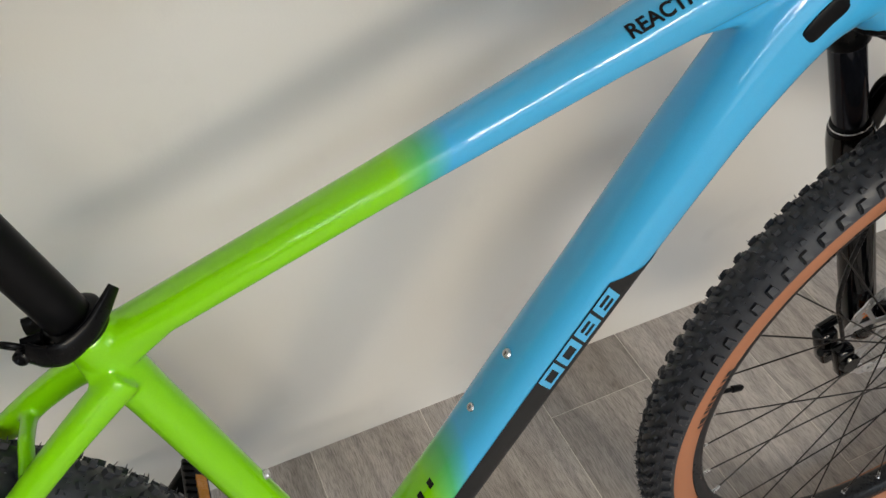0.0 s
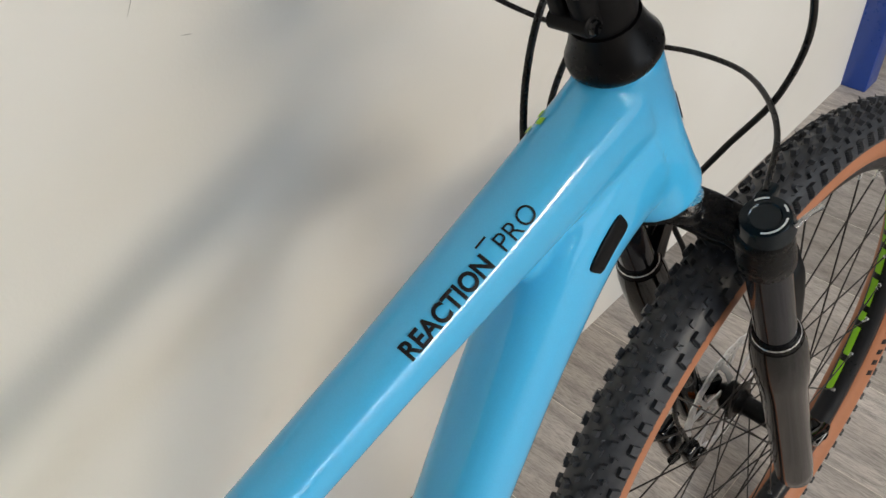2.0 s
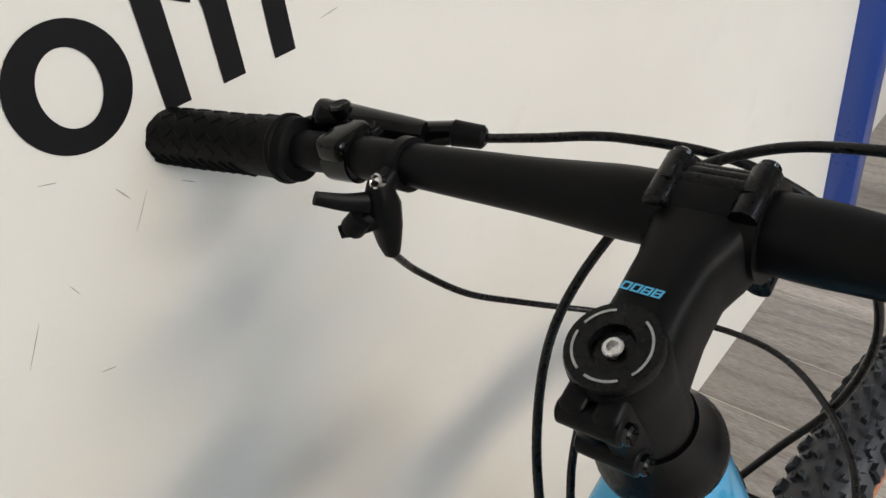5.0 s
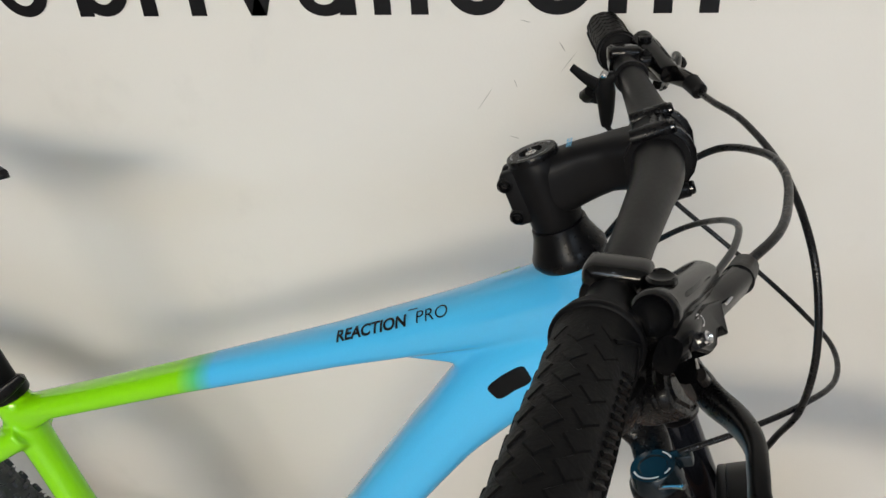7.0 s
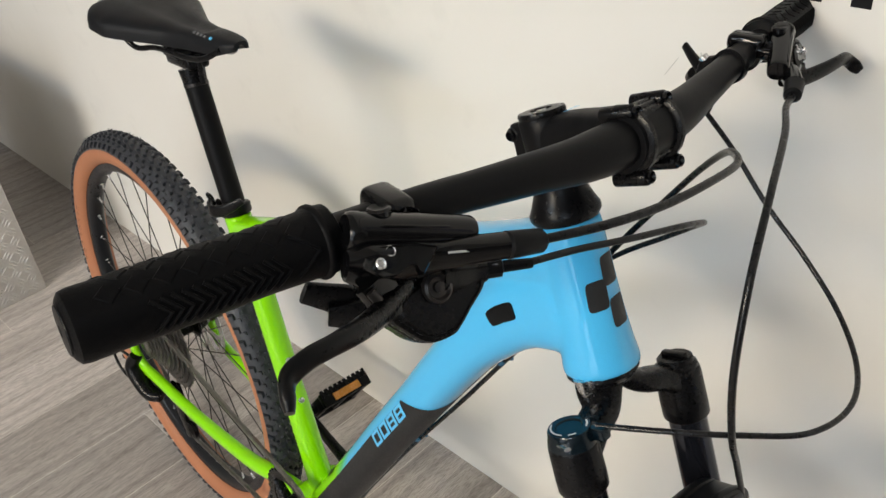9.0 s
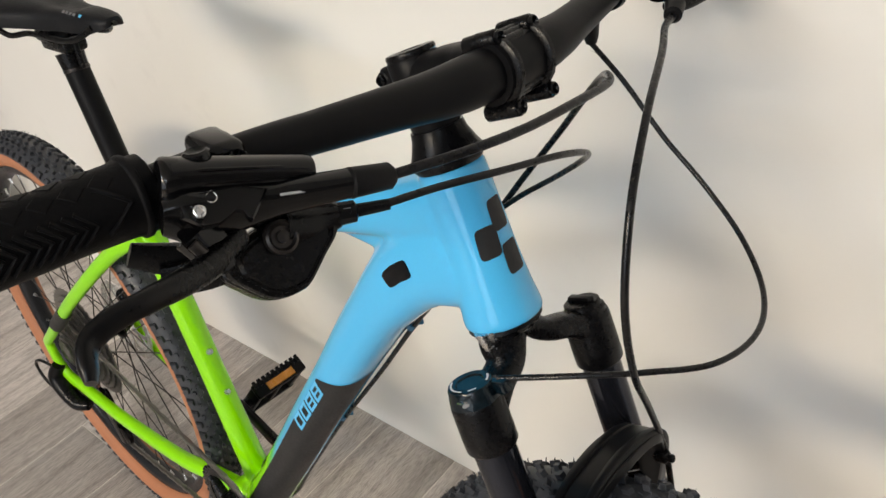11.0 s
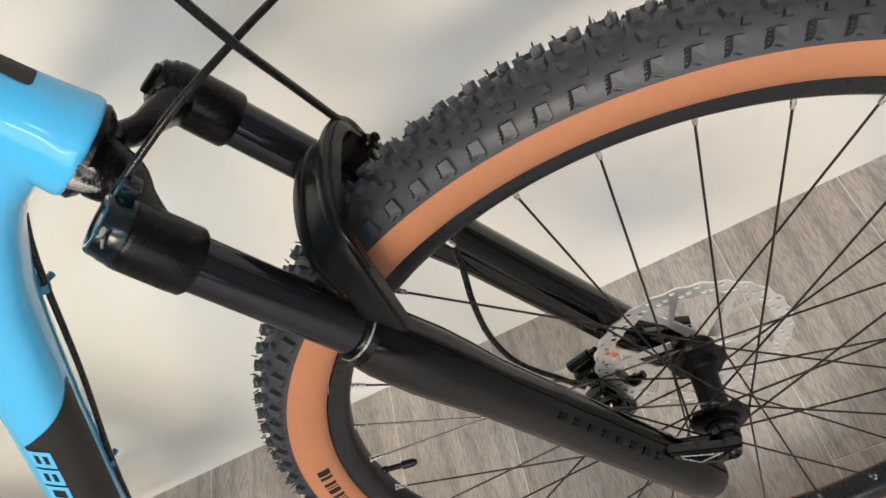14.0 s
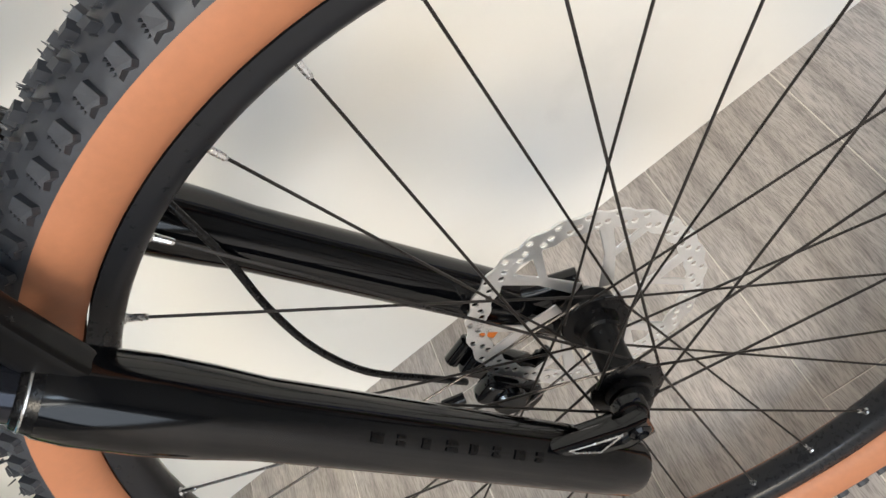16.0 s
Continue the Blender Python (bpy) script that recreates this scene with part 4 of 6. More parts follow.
for side in (-1, 1):
    for up in (-1, 1):
        bm = bmesh.new()
        c = BAR + V(0, side * 0.0175, 0) + AXIS * (up * 0.0215 - 0.003) + AHEAD * 0.013
        lathe(bm, c, AHEAD, [(0, 0.0045), (0.003, 0.0045), (0.004, 0.0035), (0.0015, 0.0022), (0.0015, 0.0)], 12)
        turned(smooth(part("clamp_bolt", bm, GLOSS, stem), 30))
for k in STEM_BOLTS:
    bm = bmesh.new()
    lathe(bm, at_axis(k, -0.0225, -0.0120), (0, -1, 0), [(0, 0.0042), (0.003, 0.0042), (0.004, 0.0033), (0.001, 0.002), (0.001, 0)], 12)
    turned(smooth(part("clamp_bolt", bm, GLOSS, stem), 30))
bm = bmesh.new()
lathe(bm, at_axis(STEM_TOP), AXIS, [(-0.001, 0.0175), (0.002, 0.0182), (0.0040, 0.0174), (0.0044, 0.0085), (0.0010, 0.0075), (0.0010, 0.0)], 36)
turned(smooth(part("top_cap", bm, BLACK, stem, "round black top cap"), 35))
bm = bmesh.new()
lathe(bm, at_axis(STEM_TOP), AXIS, [(0.0010, 0.0040), (0.0034, 0.0040), (0.0038, 0.0034), (0.0038, 0.0022), (0.0018, 0.0020), (0.0018, 0.0)], 6 * 4)
turned(smooth(part("cap_bolt", bm, STEEL, stem, "small bright hex bolt"), 30))
# ring of fine print on the cap, as bars
for a0, a1 in ((20, 70), (85, 150), (165, 215), (235, 330)):
    bm = bmesh.new()
    n = 10
    e1, e2 = AHEAD, V(0, 1, 0)
    vs = []
    for j in range(n + 1):
        a = radians(a0 + (a1 - a0) * j / n)
        for r in (0.0137, 0.0147):
            vs.append(bm.verts.new(at_axis(STEM_TOP + 0.0046) + (e1 * math.cos(a) + e2 * math.sin(a)) * r))
    for j in range(n):
        bm.faces.new((vs[2 * j], vs[2 * j + 2], vs[2 * j + 3], vs[2 * j + 1]))
    turned(part("print_bar", bm, GREYPRINT, stem))


def brand_blocks(place, ux, uy, width, height, mat, parent, name="logo_block"):
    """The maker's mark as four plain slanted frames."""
    ux, uy = Vector(ux).normalized(), Vector(uy).normalized()
    w = width / 4
    for k in range(4):
        bm = bmesh.new()
        bars = [(0.0, 0.88, 0.0, 0.2), (0.0, 0.88, 0.8, 1.0), (0.0, 0.21, 0.2, 0.8), (0.67, 0.88, 0.2, 0.8)]
        if k > 1:
            bars.append((0.21, 0.67, 0.42, 0.58))
        for x0, x1, y0, y1 in bars:
            n = 4
            for j in range(n):
                ya, yb = y0 + (y1 - y0) * j / n, y0 + (y1 - y0) * (j + 1) / n
                q = [((k + x0) * w, ya), ((k + x1) * w, ya), ((k + x1) * w, yb), ((k + x0) * w, yb)]
                bm.faces.new([bm.verts.new(Vector(place(ux * (x + 0.25 * height * y) + uy * (height * y)))) for x, y in q])
        bmesh.ops.remove_doubles(bm, verts=bm.verts, dist=0.00002)
        yield part(name, bm, mat, parent)


origin = at_axis(0.0799, 0.024, 0.0105)
for ob in brand_blocks(lambda q: origin + q, V(0, -1, 0), AHEAD, 0.0165, 0.0036, SKY, stem):
    turned(ob)

# handlebar
SWEEP = math.tan(radians(7.6))


def bar(y, up=0.0, ahead=0.0):
    """The bar's centre line at a distance from its middle (+ left)."""
    a = abs(y)
    back = max(0, a - 0.045) * SWEEP * 1.13
    rise = 0.008 * min(1, max(0, (a - 0.05) / 0.13))
    return BAR + V(-back + ahead, y, rise + up)


ys = [-0.345, -0.22, -0.17, -0.13, -0.09, -0.06, -0.03, 0, 0.03, 0.06, 0.09, 0.13, 0.17, 0.22, 0.345]
line = spline([bar(y) for y in ys], 4)
bm = bmesh.new()
tube(bm, line, lerp_radii(len(line), [(0, 0.0111, 0.0111), (0.18, 0.0111, 0.0111), (0.30, 0.0135, 0.0135), (0.40, 0.0163, 0.0163), (0.60, 0.0163, 0.0163), (0.70, 0.0135, 0.0135), (0.82, 0.0111, 0.0111), (1, 0.0111, 0.0111)]), up=(0, 0, 1), segs=28)
turned(smooth(part("handlebar", bm, MATT, bicycle, "matt black riser handlebar"), 40))

for side in (-1, 1):
    out = (bar(side * 0.345) - bar(side * 0.23)).normalized()
    e, k_len = bar(side * (0.2345 if side < 0 else 0.2215)), (1.0 if side < 0 else 1.11)
    bm = bmesh.new()
    lathe(bm, e, out, [(h * k_len, r) for h, r in [(0, 0.0160), (0.001, 0.0176), (0.0065, 0.0180), (0.0070, 0.0192), (0.0078, 0.0195), (0.0095, 0.0195), (0.0102, 0.0190), (0.0106, 0.0180), (0.014, 0.0174), (0.040, 0.0167), (0.070, 0.0170), (0.105, 0.0167), (0.122, 0.0170), (0.126, 0.0163), (0.128, 0.0135), (0.129, 0.0)]], 44)
    grip = turned(smooth(part("grip", bm, GRIP, bicycle, "black rubber handlebar grip"), 40))
    s1 = out.cross(V(0, 0, 1)).normalized() * side
    s2 = V(0, 0, 1)

    def on_grip(h, deg, lift, e=e, out=out, s1=s1, s2=s2, k_len=k_len):
        g = radians(deg)
        r = float(np.interp(h, [0.010, 0.040, 0.070, 0.105], [0.0172, 0.0165, 0.0170, 0.0167])) + lift
        return e + out * h * k_len + (s1 * math.cos(g) + s2 * math.sin(g)) * r

    # raised diamond pads over the top, and a field of fine chevron ribs in front
    bm = bmesh.new()
    for row, g0 in enumerate((62, 100, 138, 176)):
        for k in range(8):
            h0 = 0.022 + k * 0.0125 + (0.00625 if row % 2 else 0)
            if h0 > 0.112:
                continue
            low = [bm.verts.new(on_grip(h0 + dh * 0.0066, g0 + dg * 20, -0.0004)) for dh, dg in ((-1, 0), (-0.3, -0.7), (0, -1), (0.3, -0.7), (1, 0), (0.3, 0.7), (0, 1), (-0.3, 0.7))]
            high = [bm.verts.new(on_grip(h0 + dh * 0.0053, g0 + dg * 16, 0.0007)) for dh, dg in ((-1, 0), (-0.3, -0.7), (0, -1), (0.3, -0.7), (1, 0), (0.3, 0.7), (0, 1), (-0.3, 0.7))]
            mid = bm.verts.new(on_grip(h0, g0, 0.0008))
            for j in range(8):
                bm.faces.new((low[j], low[(j + 1) % 8], high[(j + 1) % 8], high[j]))
                bm.faces.new((high[j], high[(j + 1) % 8], mid))
    for k in range(13):
        pts = [on_grip(0.030 + k * 0.0048 + abs(j - 3) * 0.0026, 8 + (j - 3) * 9 - 4, 0.0002) for j in range(7)]
        tube(bm, pts, (0.0011, 0.0011), up=tuple(out), segs=6)
    for k in range(11):
        pts = [on_grip(0.030 + k * 0.0075 + abs(j - 3) * 0.0030, 235 + (j - 3) * 14, 0.0002) for j in range(7)]
        tube(bm, pts, (0.0013, 0.0012), up=tuple(out), segs=6)
    for d in (-1, 1):
        pts = [on_grip(0.014 + abs(j) * 0.0032, 20 + d * j * 9, 0.0003) for j in range(5)]
        tube(bm, pts, (0.0012, 0.0012), up=tuple(out), segs=6)
    turned(smooth(part("grip_ribs", bm, GRIP, grip), 25))
    bm = bmesh.new()
    lathe(bm, e + out * 0.1285 * k_len, out, [(0, 0.0120), (0.0007, 0.0115), (0.0012, 0.0030), (0.0002, 0.0022), (0.0002, 0)], 24)
    turned(part("end_plug", bm, MATT, grip, "black bar end plug"))


def brake_lever(side):
    """Hydraulic brake lever; side -1 is the bike's right."""
    # the two levers are clamped at slightly different places
    def q(x, y, z):
        y += 0.004 * min(1, max(0, (y - 0.147) / 0.03)) if side < 0 else -0.012 * min(1, max(0, (y - 0.147) / 0.085))
        return V(x, side * y, z)

    c = bar(side * (0.201 if side < 0 else 0.190))
    bm = bmesh.new()
    along = (bar(side * 0.21) - bar(side * 0.16)).normalized()
    # hinged clamp band with lobes before and behind the bar
    tube(bm, [c - along * 0.009, c - along * 0.008, c + along * 0.008, c + along * 0.009], [0.0128, 0.0142, 0.0142, 0.0128], up=(0, 0, 1), segs=28)
    block(bm, frame_matrix(q(0.4645, 0.197, 1.0425), along, (0, 0, 1)), 0.019, 0.030, 0.014, 0.005, 3)
    block(bm, frame_matrix(q(0.481, 0.200, 1.037), along, (0, 0, 1)), 0.020, 0.014, 0.010, 0.003, 3)
    # master cylinder, before the bar and pointing inwards
    a, b = q(0.479, 0.232, 1.0455), q(0.502, 0.1735, 1.0305)
    cyl = spline([a, a.lerp(b, 0.04), a.lerp(b, 0.45), a.lerp(b, 0.93), b], 4)
    tube(bm, cyl, lerp_radii(len(cyl), [(0, 0.0078, 0.0080), (0.06, 0.0095, 0.0098), (0.5, 0.0092, 0.0092), (0.85, 0.0080, 0.0080), (0.97, 0.0066, 0.0068), (1, 0.0035, 0.0035)]), up=(0, 0, 1), segs=24, power=2.5)
    lathe(bm, a, a - b, [(-0.004, 0.0098), (0.001, 0.0102), (0.003, 0.0098), (0.0042, 0.0085), (0.0030, 0.0062), (0.0030, 0)], 20)
    lathe(bm, q(0.4815, 0.217, 1.0495), (-0.1, 0, 1), [(-0.004, 0.0062), (0.0035, 0.0062), (0.0045, 0.0052), (0.0030, 0.003), (0.0030, 0)], 16)
    # lever holder below it, drawn out into the hose outlet
    hold = spline([q(0.484, 0.242, 1.0330), q(0.4895, 0.228, 1.0300), q(0.4965, 0.206, 1.0270), q(0.5085, 0.185, 1.0268), q(0.519, 0.1665, 1.0260)], 4)
    tube(bm, hold, lerp_radii(len(hold), [(0, 0.0050, 0.0080), (0.15, 0.0068, 0.0125), (0.45, 0.0070, 0.0120), (0.62, 0.0062, 0.0080), (1, 0.0063, 0.0064)]), up=(0.2, 0, 1), segs=20, power=3)
    tube(bm, [q(0.4915, 0.232, 1.024), q(0.4965, 0.229, 1.013), q(0.5005, 0.228, 1.005)], [(0.0045, 0.0115), (0.0045, 0.0095), (0.004, 0.005)], up=(0, 1, 0), segs=14, power=3)
    body = turned(smooth(part("brake_lever", bm, LEVER, bicycle, "black hydraulic brake lever on the handlebar"), 40))
    bm = bmesh.new()
    p, e = q(0.5185, 0.1675, 1.0260), q(0.5254, 0.147, 1.0224)
    tube(bm, [p, p.lerp(e, 0.06), p.lerp(e, 0.12), p.lerp(e, 0.9), e], [0.0064, 0.0076, 0.0074, 0.0066, 0.0045], up=(0, 0, 1), segs=20)
    turned(smooth(part("hose_boot", bm, MATT, body, "black rubber hose boot"), 40))
    bm = bmesh.new()
    pts = spline([q(0.494, 0.212, 1.014), q(0.497, 0.224, 1.012), q(0.503, 0.239, 1.0125), q(0.510, 0.256, 1.0165), q(0.5135, 0.273, 1.0195), q(0.5130, 0.288, 1.0190), q(0.5135, 0.299, 1.0145), q(0.5225, 0.3055, 1.0060)], 5)
    tube(bm, pts, lerp_radii(len(pts), [(0, 0.0040, 0.0055), (0.2, 0.0050, 0.0070), (0.38, 0.0042, 0.0062), (0.6, 0.0036, 0.0052), (0.85, 0.0036, 0.0054), (0.95, 0.0036, 0.0058), (1, 0.0022, 0.0038)]), up=(0, 0, 1), segs=16, power=2.8)
    turned(smooth(part("lever_blade", bm, COMPOSITE, body, "hooked black lever blade"), 40))
    for spot, r in (((0.4964, 0.2240, 1.0385), 0.0030), ((0.4992, 0.2325, 1.0365), 0.0028)):
        bm = bmesh.new()
        lathe(bm, q(*spot), (0.75, side * 0.25, 0.6), [(-0.003, r), (0.0006, r), (0.0012, r * 0.75), (0.0002, r * 0.45), (0.0002, 0)], 14)
        turned(part("lever_screw", bm, STEEL, body, "bright screw"))
    # angular pivot bracket with bevelled edges, under the cylinder
    bm = bmesh.new()
    outline = [(-0.0114, 0.0072), (-0.0128, 0.0013), (-0.0072, -0.0060), (-0.0004, -0.0082), (0.0090, -0.0066), (0.0130, -0.0089), (0.0132, -0.0136), (0.0259, -0.0047), (0.0146, 0.0027), (-0.0021, 0.0081)]
    shape = outline if side < 0 else [(-u, v) for u, v in outline[::-1]]
    bevel_plate(bm, q(0.4995, 0.227, 1.0365), (0.75, side * 0.25, 0.6), shape, ((0.94, -0.0095), (1.0, -0.0075), (1.0, -0.0022), (0.93, -0.0006), (0.80, -0.0010)))
    turned(smooth(part("pivot_bracket", bm, LEVER, body, "angular bevelled lever bracket"), 20))
    # two ridges along the cylinder
    bm = bmesh.new()
    lo, hi = a.lerp(b, 0.10), a.lerp(b, 0.86)
    for du in (-0.25, 0.75):
        d = V(0.75, 0, 0.66 * du + 0.1).normalized()
        tube(bm, [lo + d * 0.0090, lo.lerp(hi, 0.1) + d * 0.0098, lo.lerp(hi, 0.8) + d * 0.0086, hi + d * 0.0076], [0.0004, 0.0011, 0.0011, 0.0004], up=(0, 0, 1), segs=8)
    turned(smooth(part("cylinder_ridge", bm, LEVER, body), 30))
    bm = bmesh.new()
    lathe(bm, q(0.4825, 0.1975, 1.0415), (0.35, 0, 1), [(0, 0.0045), (0.003, 0.0045), (0.004, 0.0034), (0.001, 0.002), (0.001, 0)], 12)
    turned(part("lever_screw", bm, BLACK, body))
    # bright bevelled edge of the reach stop under the holder
    bm = bmesh.new()
    tube(bm, [q(0.4975, 0.2385, 1.023), q(0.502, 0.2350, 1.015), q(0.5035, 0.2315, 1.009)], [(0.0022, 0.0030), (0.0022, 0.0030), (0.0015, 0.002)], up=(0, 1, 0), segs=10)
    turned(smooth(part("reach_stop", bm, DARKSTEEL, body, "worn metal reach stop")))
    return body


lever_right, lever_left = brake_lever(-1), brake_lever(1)
# maker's mark on the levers, as a bar
for side, lever in ((-1, lever_right), (1, lever_left)):
    bm = bmesh.new()
    block(bm, frame_matrix(V(0.5120, side * (0.1963 if side < 0 else 0.1863), 1.0310), V(0.0042, 0.0120 * -side, -0.0023), (0.75, side * 0.15, 0.6)), 0.0129, 0.0011, 0.0008)
    turned(part("print_bar", bm, GREYPRINT, lever))
# gear shifter under the right bar
bm = bmesh.new()
block(bm, frame_matrix(V(0.474, -0.190, 1.014), (0, 1, 0), (0, 0, 1)), 0.024, 0.022, 0.022, 0.005, 3)
# three-cornered housing with stepped, rounded edges
corners = [(0.031, 0.012), (0.0262, 0.0), (0.0138, -0.0081), (0.001, -0.0162), (-0.0056, -0.0177), (-0.0162, -0.0163), (-0.0231, -0.0119), (-0.0293, -0.0038), (-0.035, 0.0057), (-0.030, 0.015), (-0.006, 0.020), (0.024, 0.019)]
rounded = [(p.x, p.y) for p in spline([V(u, v, 0) for u, v in corners + corners[:1]], 4)[:-1]]
bevel_plate(bm, V(0.496, -0.190, 0.990), (0.80, -0.15, 0.45), rounded, ((0.55, -0.030), (0.86, -0.026), (0.98, -0.019), (1.0, -0.014), (1.0, -0.006), (0.972, -0.0052), (0.965, -0.0038), (0.985, -0.0030), (0.985, -0.0005), (0.95, 0.0015), (0.86, 0.0022), (0.845, 0.0012), (0.80, 0.0012), (0.74, 0.0026)))
pod = spline([V(0.481, -0.184, 1.000), V(0.489, -0.169, 0.997), V(0.4960, -0.159, 0.9972)], 4)
tube(bm, pod, lerp_radii(len(pod), [(0, 0.018, 0.014), (0.6, 0.010, 0.009), (1, 0.0060, 0.0060)]), up=(0, 0, 1), segs=20, power=2.8)
shifter = turned(smooth(part("gear_shifter", bm, COMPOSITE, bicycle, "black trigger gear shifter below the handlebar"), 32))
bm = bmesh.new()
lathe(bm, V(0.4945, -0.1950, 1.0015), (0.80, -0.15, 0.45), [(-0.008, 0.0085), (0.001, 0.0085), (0.002, 0.0070), (0.0005, 0.0055), (0.0005, 0.0032), (0.0025, 0.0030), (0.003, 0.0)], 20)
turned(smooth(part("shifter_bolt", bm, DARKSTEEL, shifter, "recessed steel bolt"), 30))
bm = bmesh.new()
tube(bm, [V(0.4935, -0.1620, 0.9970), V(0.4955, -0.1590, 0.9972), V(0.5005, -0.1520, 0.9973), V(0.501, -0.1510, 0.9973), V(0.5105, -0.137, 0.9974)], [0.0056, 0.0062, 0.0058, 0.0036, 0.0030], up=(0, 0, 1), segs=10)
turned(smooth(part("barrel_adjuster", bm, BLACK, shifter, "black barrel adjuster"), 30))
bm = bmesh.new()
block(bm, frame_matrix(V(0.5005, -0.1590, 1.0005), V(0.007, 0.010, 0), (0.75, -0.3, 0.6)), 0.0065, 0.0026, 0.0008)
turned(part("print_bar", bm, GREYPRINT, shifter))
for pts in (((0.476, -0.205, 0.990), (0.464, -0.228, 0.995), (0.453, -0.2506, 1.006)), ((0.484, -0.200, 0.992), (0.473, -0.226, 0.990), (0.462, -0.243, 0.992))):
    bm = bmesh.new()
    tube(bm, spline(pts, 4), lerp_radii(9, [(0, 0.004, 0.008), (0.6, 0.0038, 0.009), (1, 0.0028, 0.006)]), up=(0, 0, 1), segs=12, power=3)
    turned(smooth(part("thumb_lever", bm, COMPOSITE, shifter)))
# lockout remote on the left bar
bm = bmesh.new()
c = bar(0.153)
tube(bm, [c - V(0, 0.003, 0), c + V(0, 0.003, 0)], 0.0140, up=(0, 0, 1), segs=24)
tube(bm, [c + V(-0.012, 0.000, 0.002), V(0.4515, 0.154, 1.031), V(0.4505, 0.156, 1.020), V(0.4520, 0.158, 1.006), V(0.4526, 0.160, 0.994), V(0.4528, 0.1603, 0.988)], [(0.004, 0.005), (0.0065, 0.0060), (0.0085, 0.0095), (0.0070, 0.0080), (0.0056, 0.0056), (0.0040, 0.0040)], up=(0, 1, 0), segs=16, power=2.8)
lathe(bm, V(0.436, 0.163, 1.0135), (-0.4, 0.5, -0.6), [(-0.006, 0.006), (0.002, 0.0065), (0.004, 0.0052), (0.004, 0)], 14)
remote = turned(smooth(part("lockout_remote", bm, MATT, bicycle, "black fork lockout remote on the handlebar"), 40))
for pts in (((0.447, 0.158, 1.022), (0.434, 0.163, 1.028), (0.4215, 0.168, 1.036)), ((0.447, 0.158, 1.013), (0.436, 0.163, 1.0125), (0.430, 0.168, 1.012))):
    bm = bmesh.new()
    tube(bm, spline(pts, 4), lerp_radii(9, [(0, 0.0042, 0.0055), (0.6, 0.0028, 0.0042), (1, 0.0020, 0.0034)]), up=(0, 0, 1), segs=12, power=2.8)
    turned(smooth(part("thumb_lever", bm, MATT, remote)))
bm = bmesh.new()
lathe(bm, V(0.4478, 0.1522, 1.0345), (-0.8, -0.1, 0.6), [(-0.003, 0.0040), (0.001, 0.0040), (0.0016, 0.003), (0.0000, 0.002), (0.0000, 0)], 12)
turned(part("lever_screw", bm, STEEL, remote, "bright screw"))

# ---------------------------------------------------------------- seat
SHADEGREY = worn("worn_grey_print", (0.12, 0.12, 0.125), 0.6, vary=0.1, scale=90)
bm = bmesh.new()
lathe(bm, st(0.735), (st(0.9) - st(0.7)).normalized(), [(0, 0.0190), (0.002, 0.0205), (0.012, 0.0208), (0.014, 0.0190), (0.015, 0.0150)], 32)
tube(bm, [st(0.742, -0.018) + V(0, -0.009, 0), st(0.742, -0.030) + V(0, -0.009, 0)], [(0.005, 0.008), (0.004, 0.007)], up=(0, 0, 1), segs=12)
tube(bm, [st(0.742, -0.018) + V(0, 0.009, 0), st(0.742, -0.030) + V(0, 0.009, 0)], [(0.005, 0.008), (0.004, 0.007)], up=(0, 0, 1), segs=12)
seat_clamp = smooth(part("seat_clamp", bm, BLACK, bicycle, "black quick-release seat clamp"), 40)
bm = bmesh.new()
c = st(0.744)
lev = spline([V(-0.139, -0.022, 0.7480), V(-0.130, -0.0270, 0.7460), V(-0.118, -0.0285, 0.747), V(-0.101, -0.020, 0.753), V(-0.084, -0.004, 0.766)], 5)
tube(bm, lev, lerp_radii(len(lev), [(0, 0.0032, 0.0085), (0.5, 0.0032, 0.0088), (0.85, 0.0028, 0.0068), (1, 0.002, 0.0046)]), up=(0, 0, 1), segs=14, power=2.6)
smooth(part("quick_release_lever", bm, BLACK, seat_clamp))
bm = bmesh.new()
ring = [V(-0.1475, -0.017, 0.7525) + (V(0.8, 0, -0.6) * math.cos(g) + V(0.45, -0.66, 0.6) * math.sin(g)) * 0.0062 for g in [2 * math.pi * k / 20 for k in range(21)]]
tube(bm, ring, 0.0018, up=[tuple((q - V(-0.1475, -0.017, 0.7525))) for q in ring], segs=8)
lathe(bm, V(-0.1435, -0.0205, 0.7455), (-0.3, -0.9, 0.2), [(-0.006, 0.0050), (0.003, 0.0050), (0.004, 0.0035), (0.002, 0.002), (0.002, 0)], 12)
smooth(part("clamp_eye", bm, BLACK, seat_clamp, "black ring eye and bolt"), 35)
bm = bmesh.new()
tube(bm, [st(0.70), st(0.905)], 0.0150, up=(1, 0, 0), segs=32)
seatpost = smooth(part("seatpost", bm, MATT, bicycle, "matt black seatpost"), 40)
bm = bmesh.new()
t = st(0.905)
tube(bm, [t, t + V(-0.004, 0, 0.016)], [0.0152, 0.0165], up=(1, 0, 0), segs=28)
block(bm, frame_matrix(t + V(-0.010, 0, 0.026), (1, 0, 0.04), (0, 0, 1)), 0.062, 0.030, 0.016, 0.005, 3)
block(bm, frame_matrix(t + V(-0.006, 0, 0.040), (1, 0, 0.04), (0, 0, 1)), 0.040, 0.050, 0.014, 0.005, 3)
tube(bm, [t + V(0.022, 0, 0.002), t + V(0.020, 0, 0.038)], 0.0035, up=(1, 0, 0), segs=10)
smooth(part("post_head", bm, BLACK, seatpost, "two-bolt saddle clamp"), 40)
bm = bmesh.new()
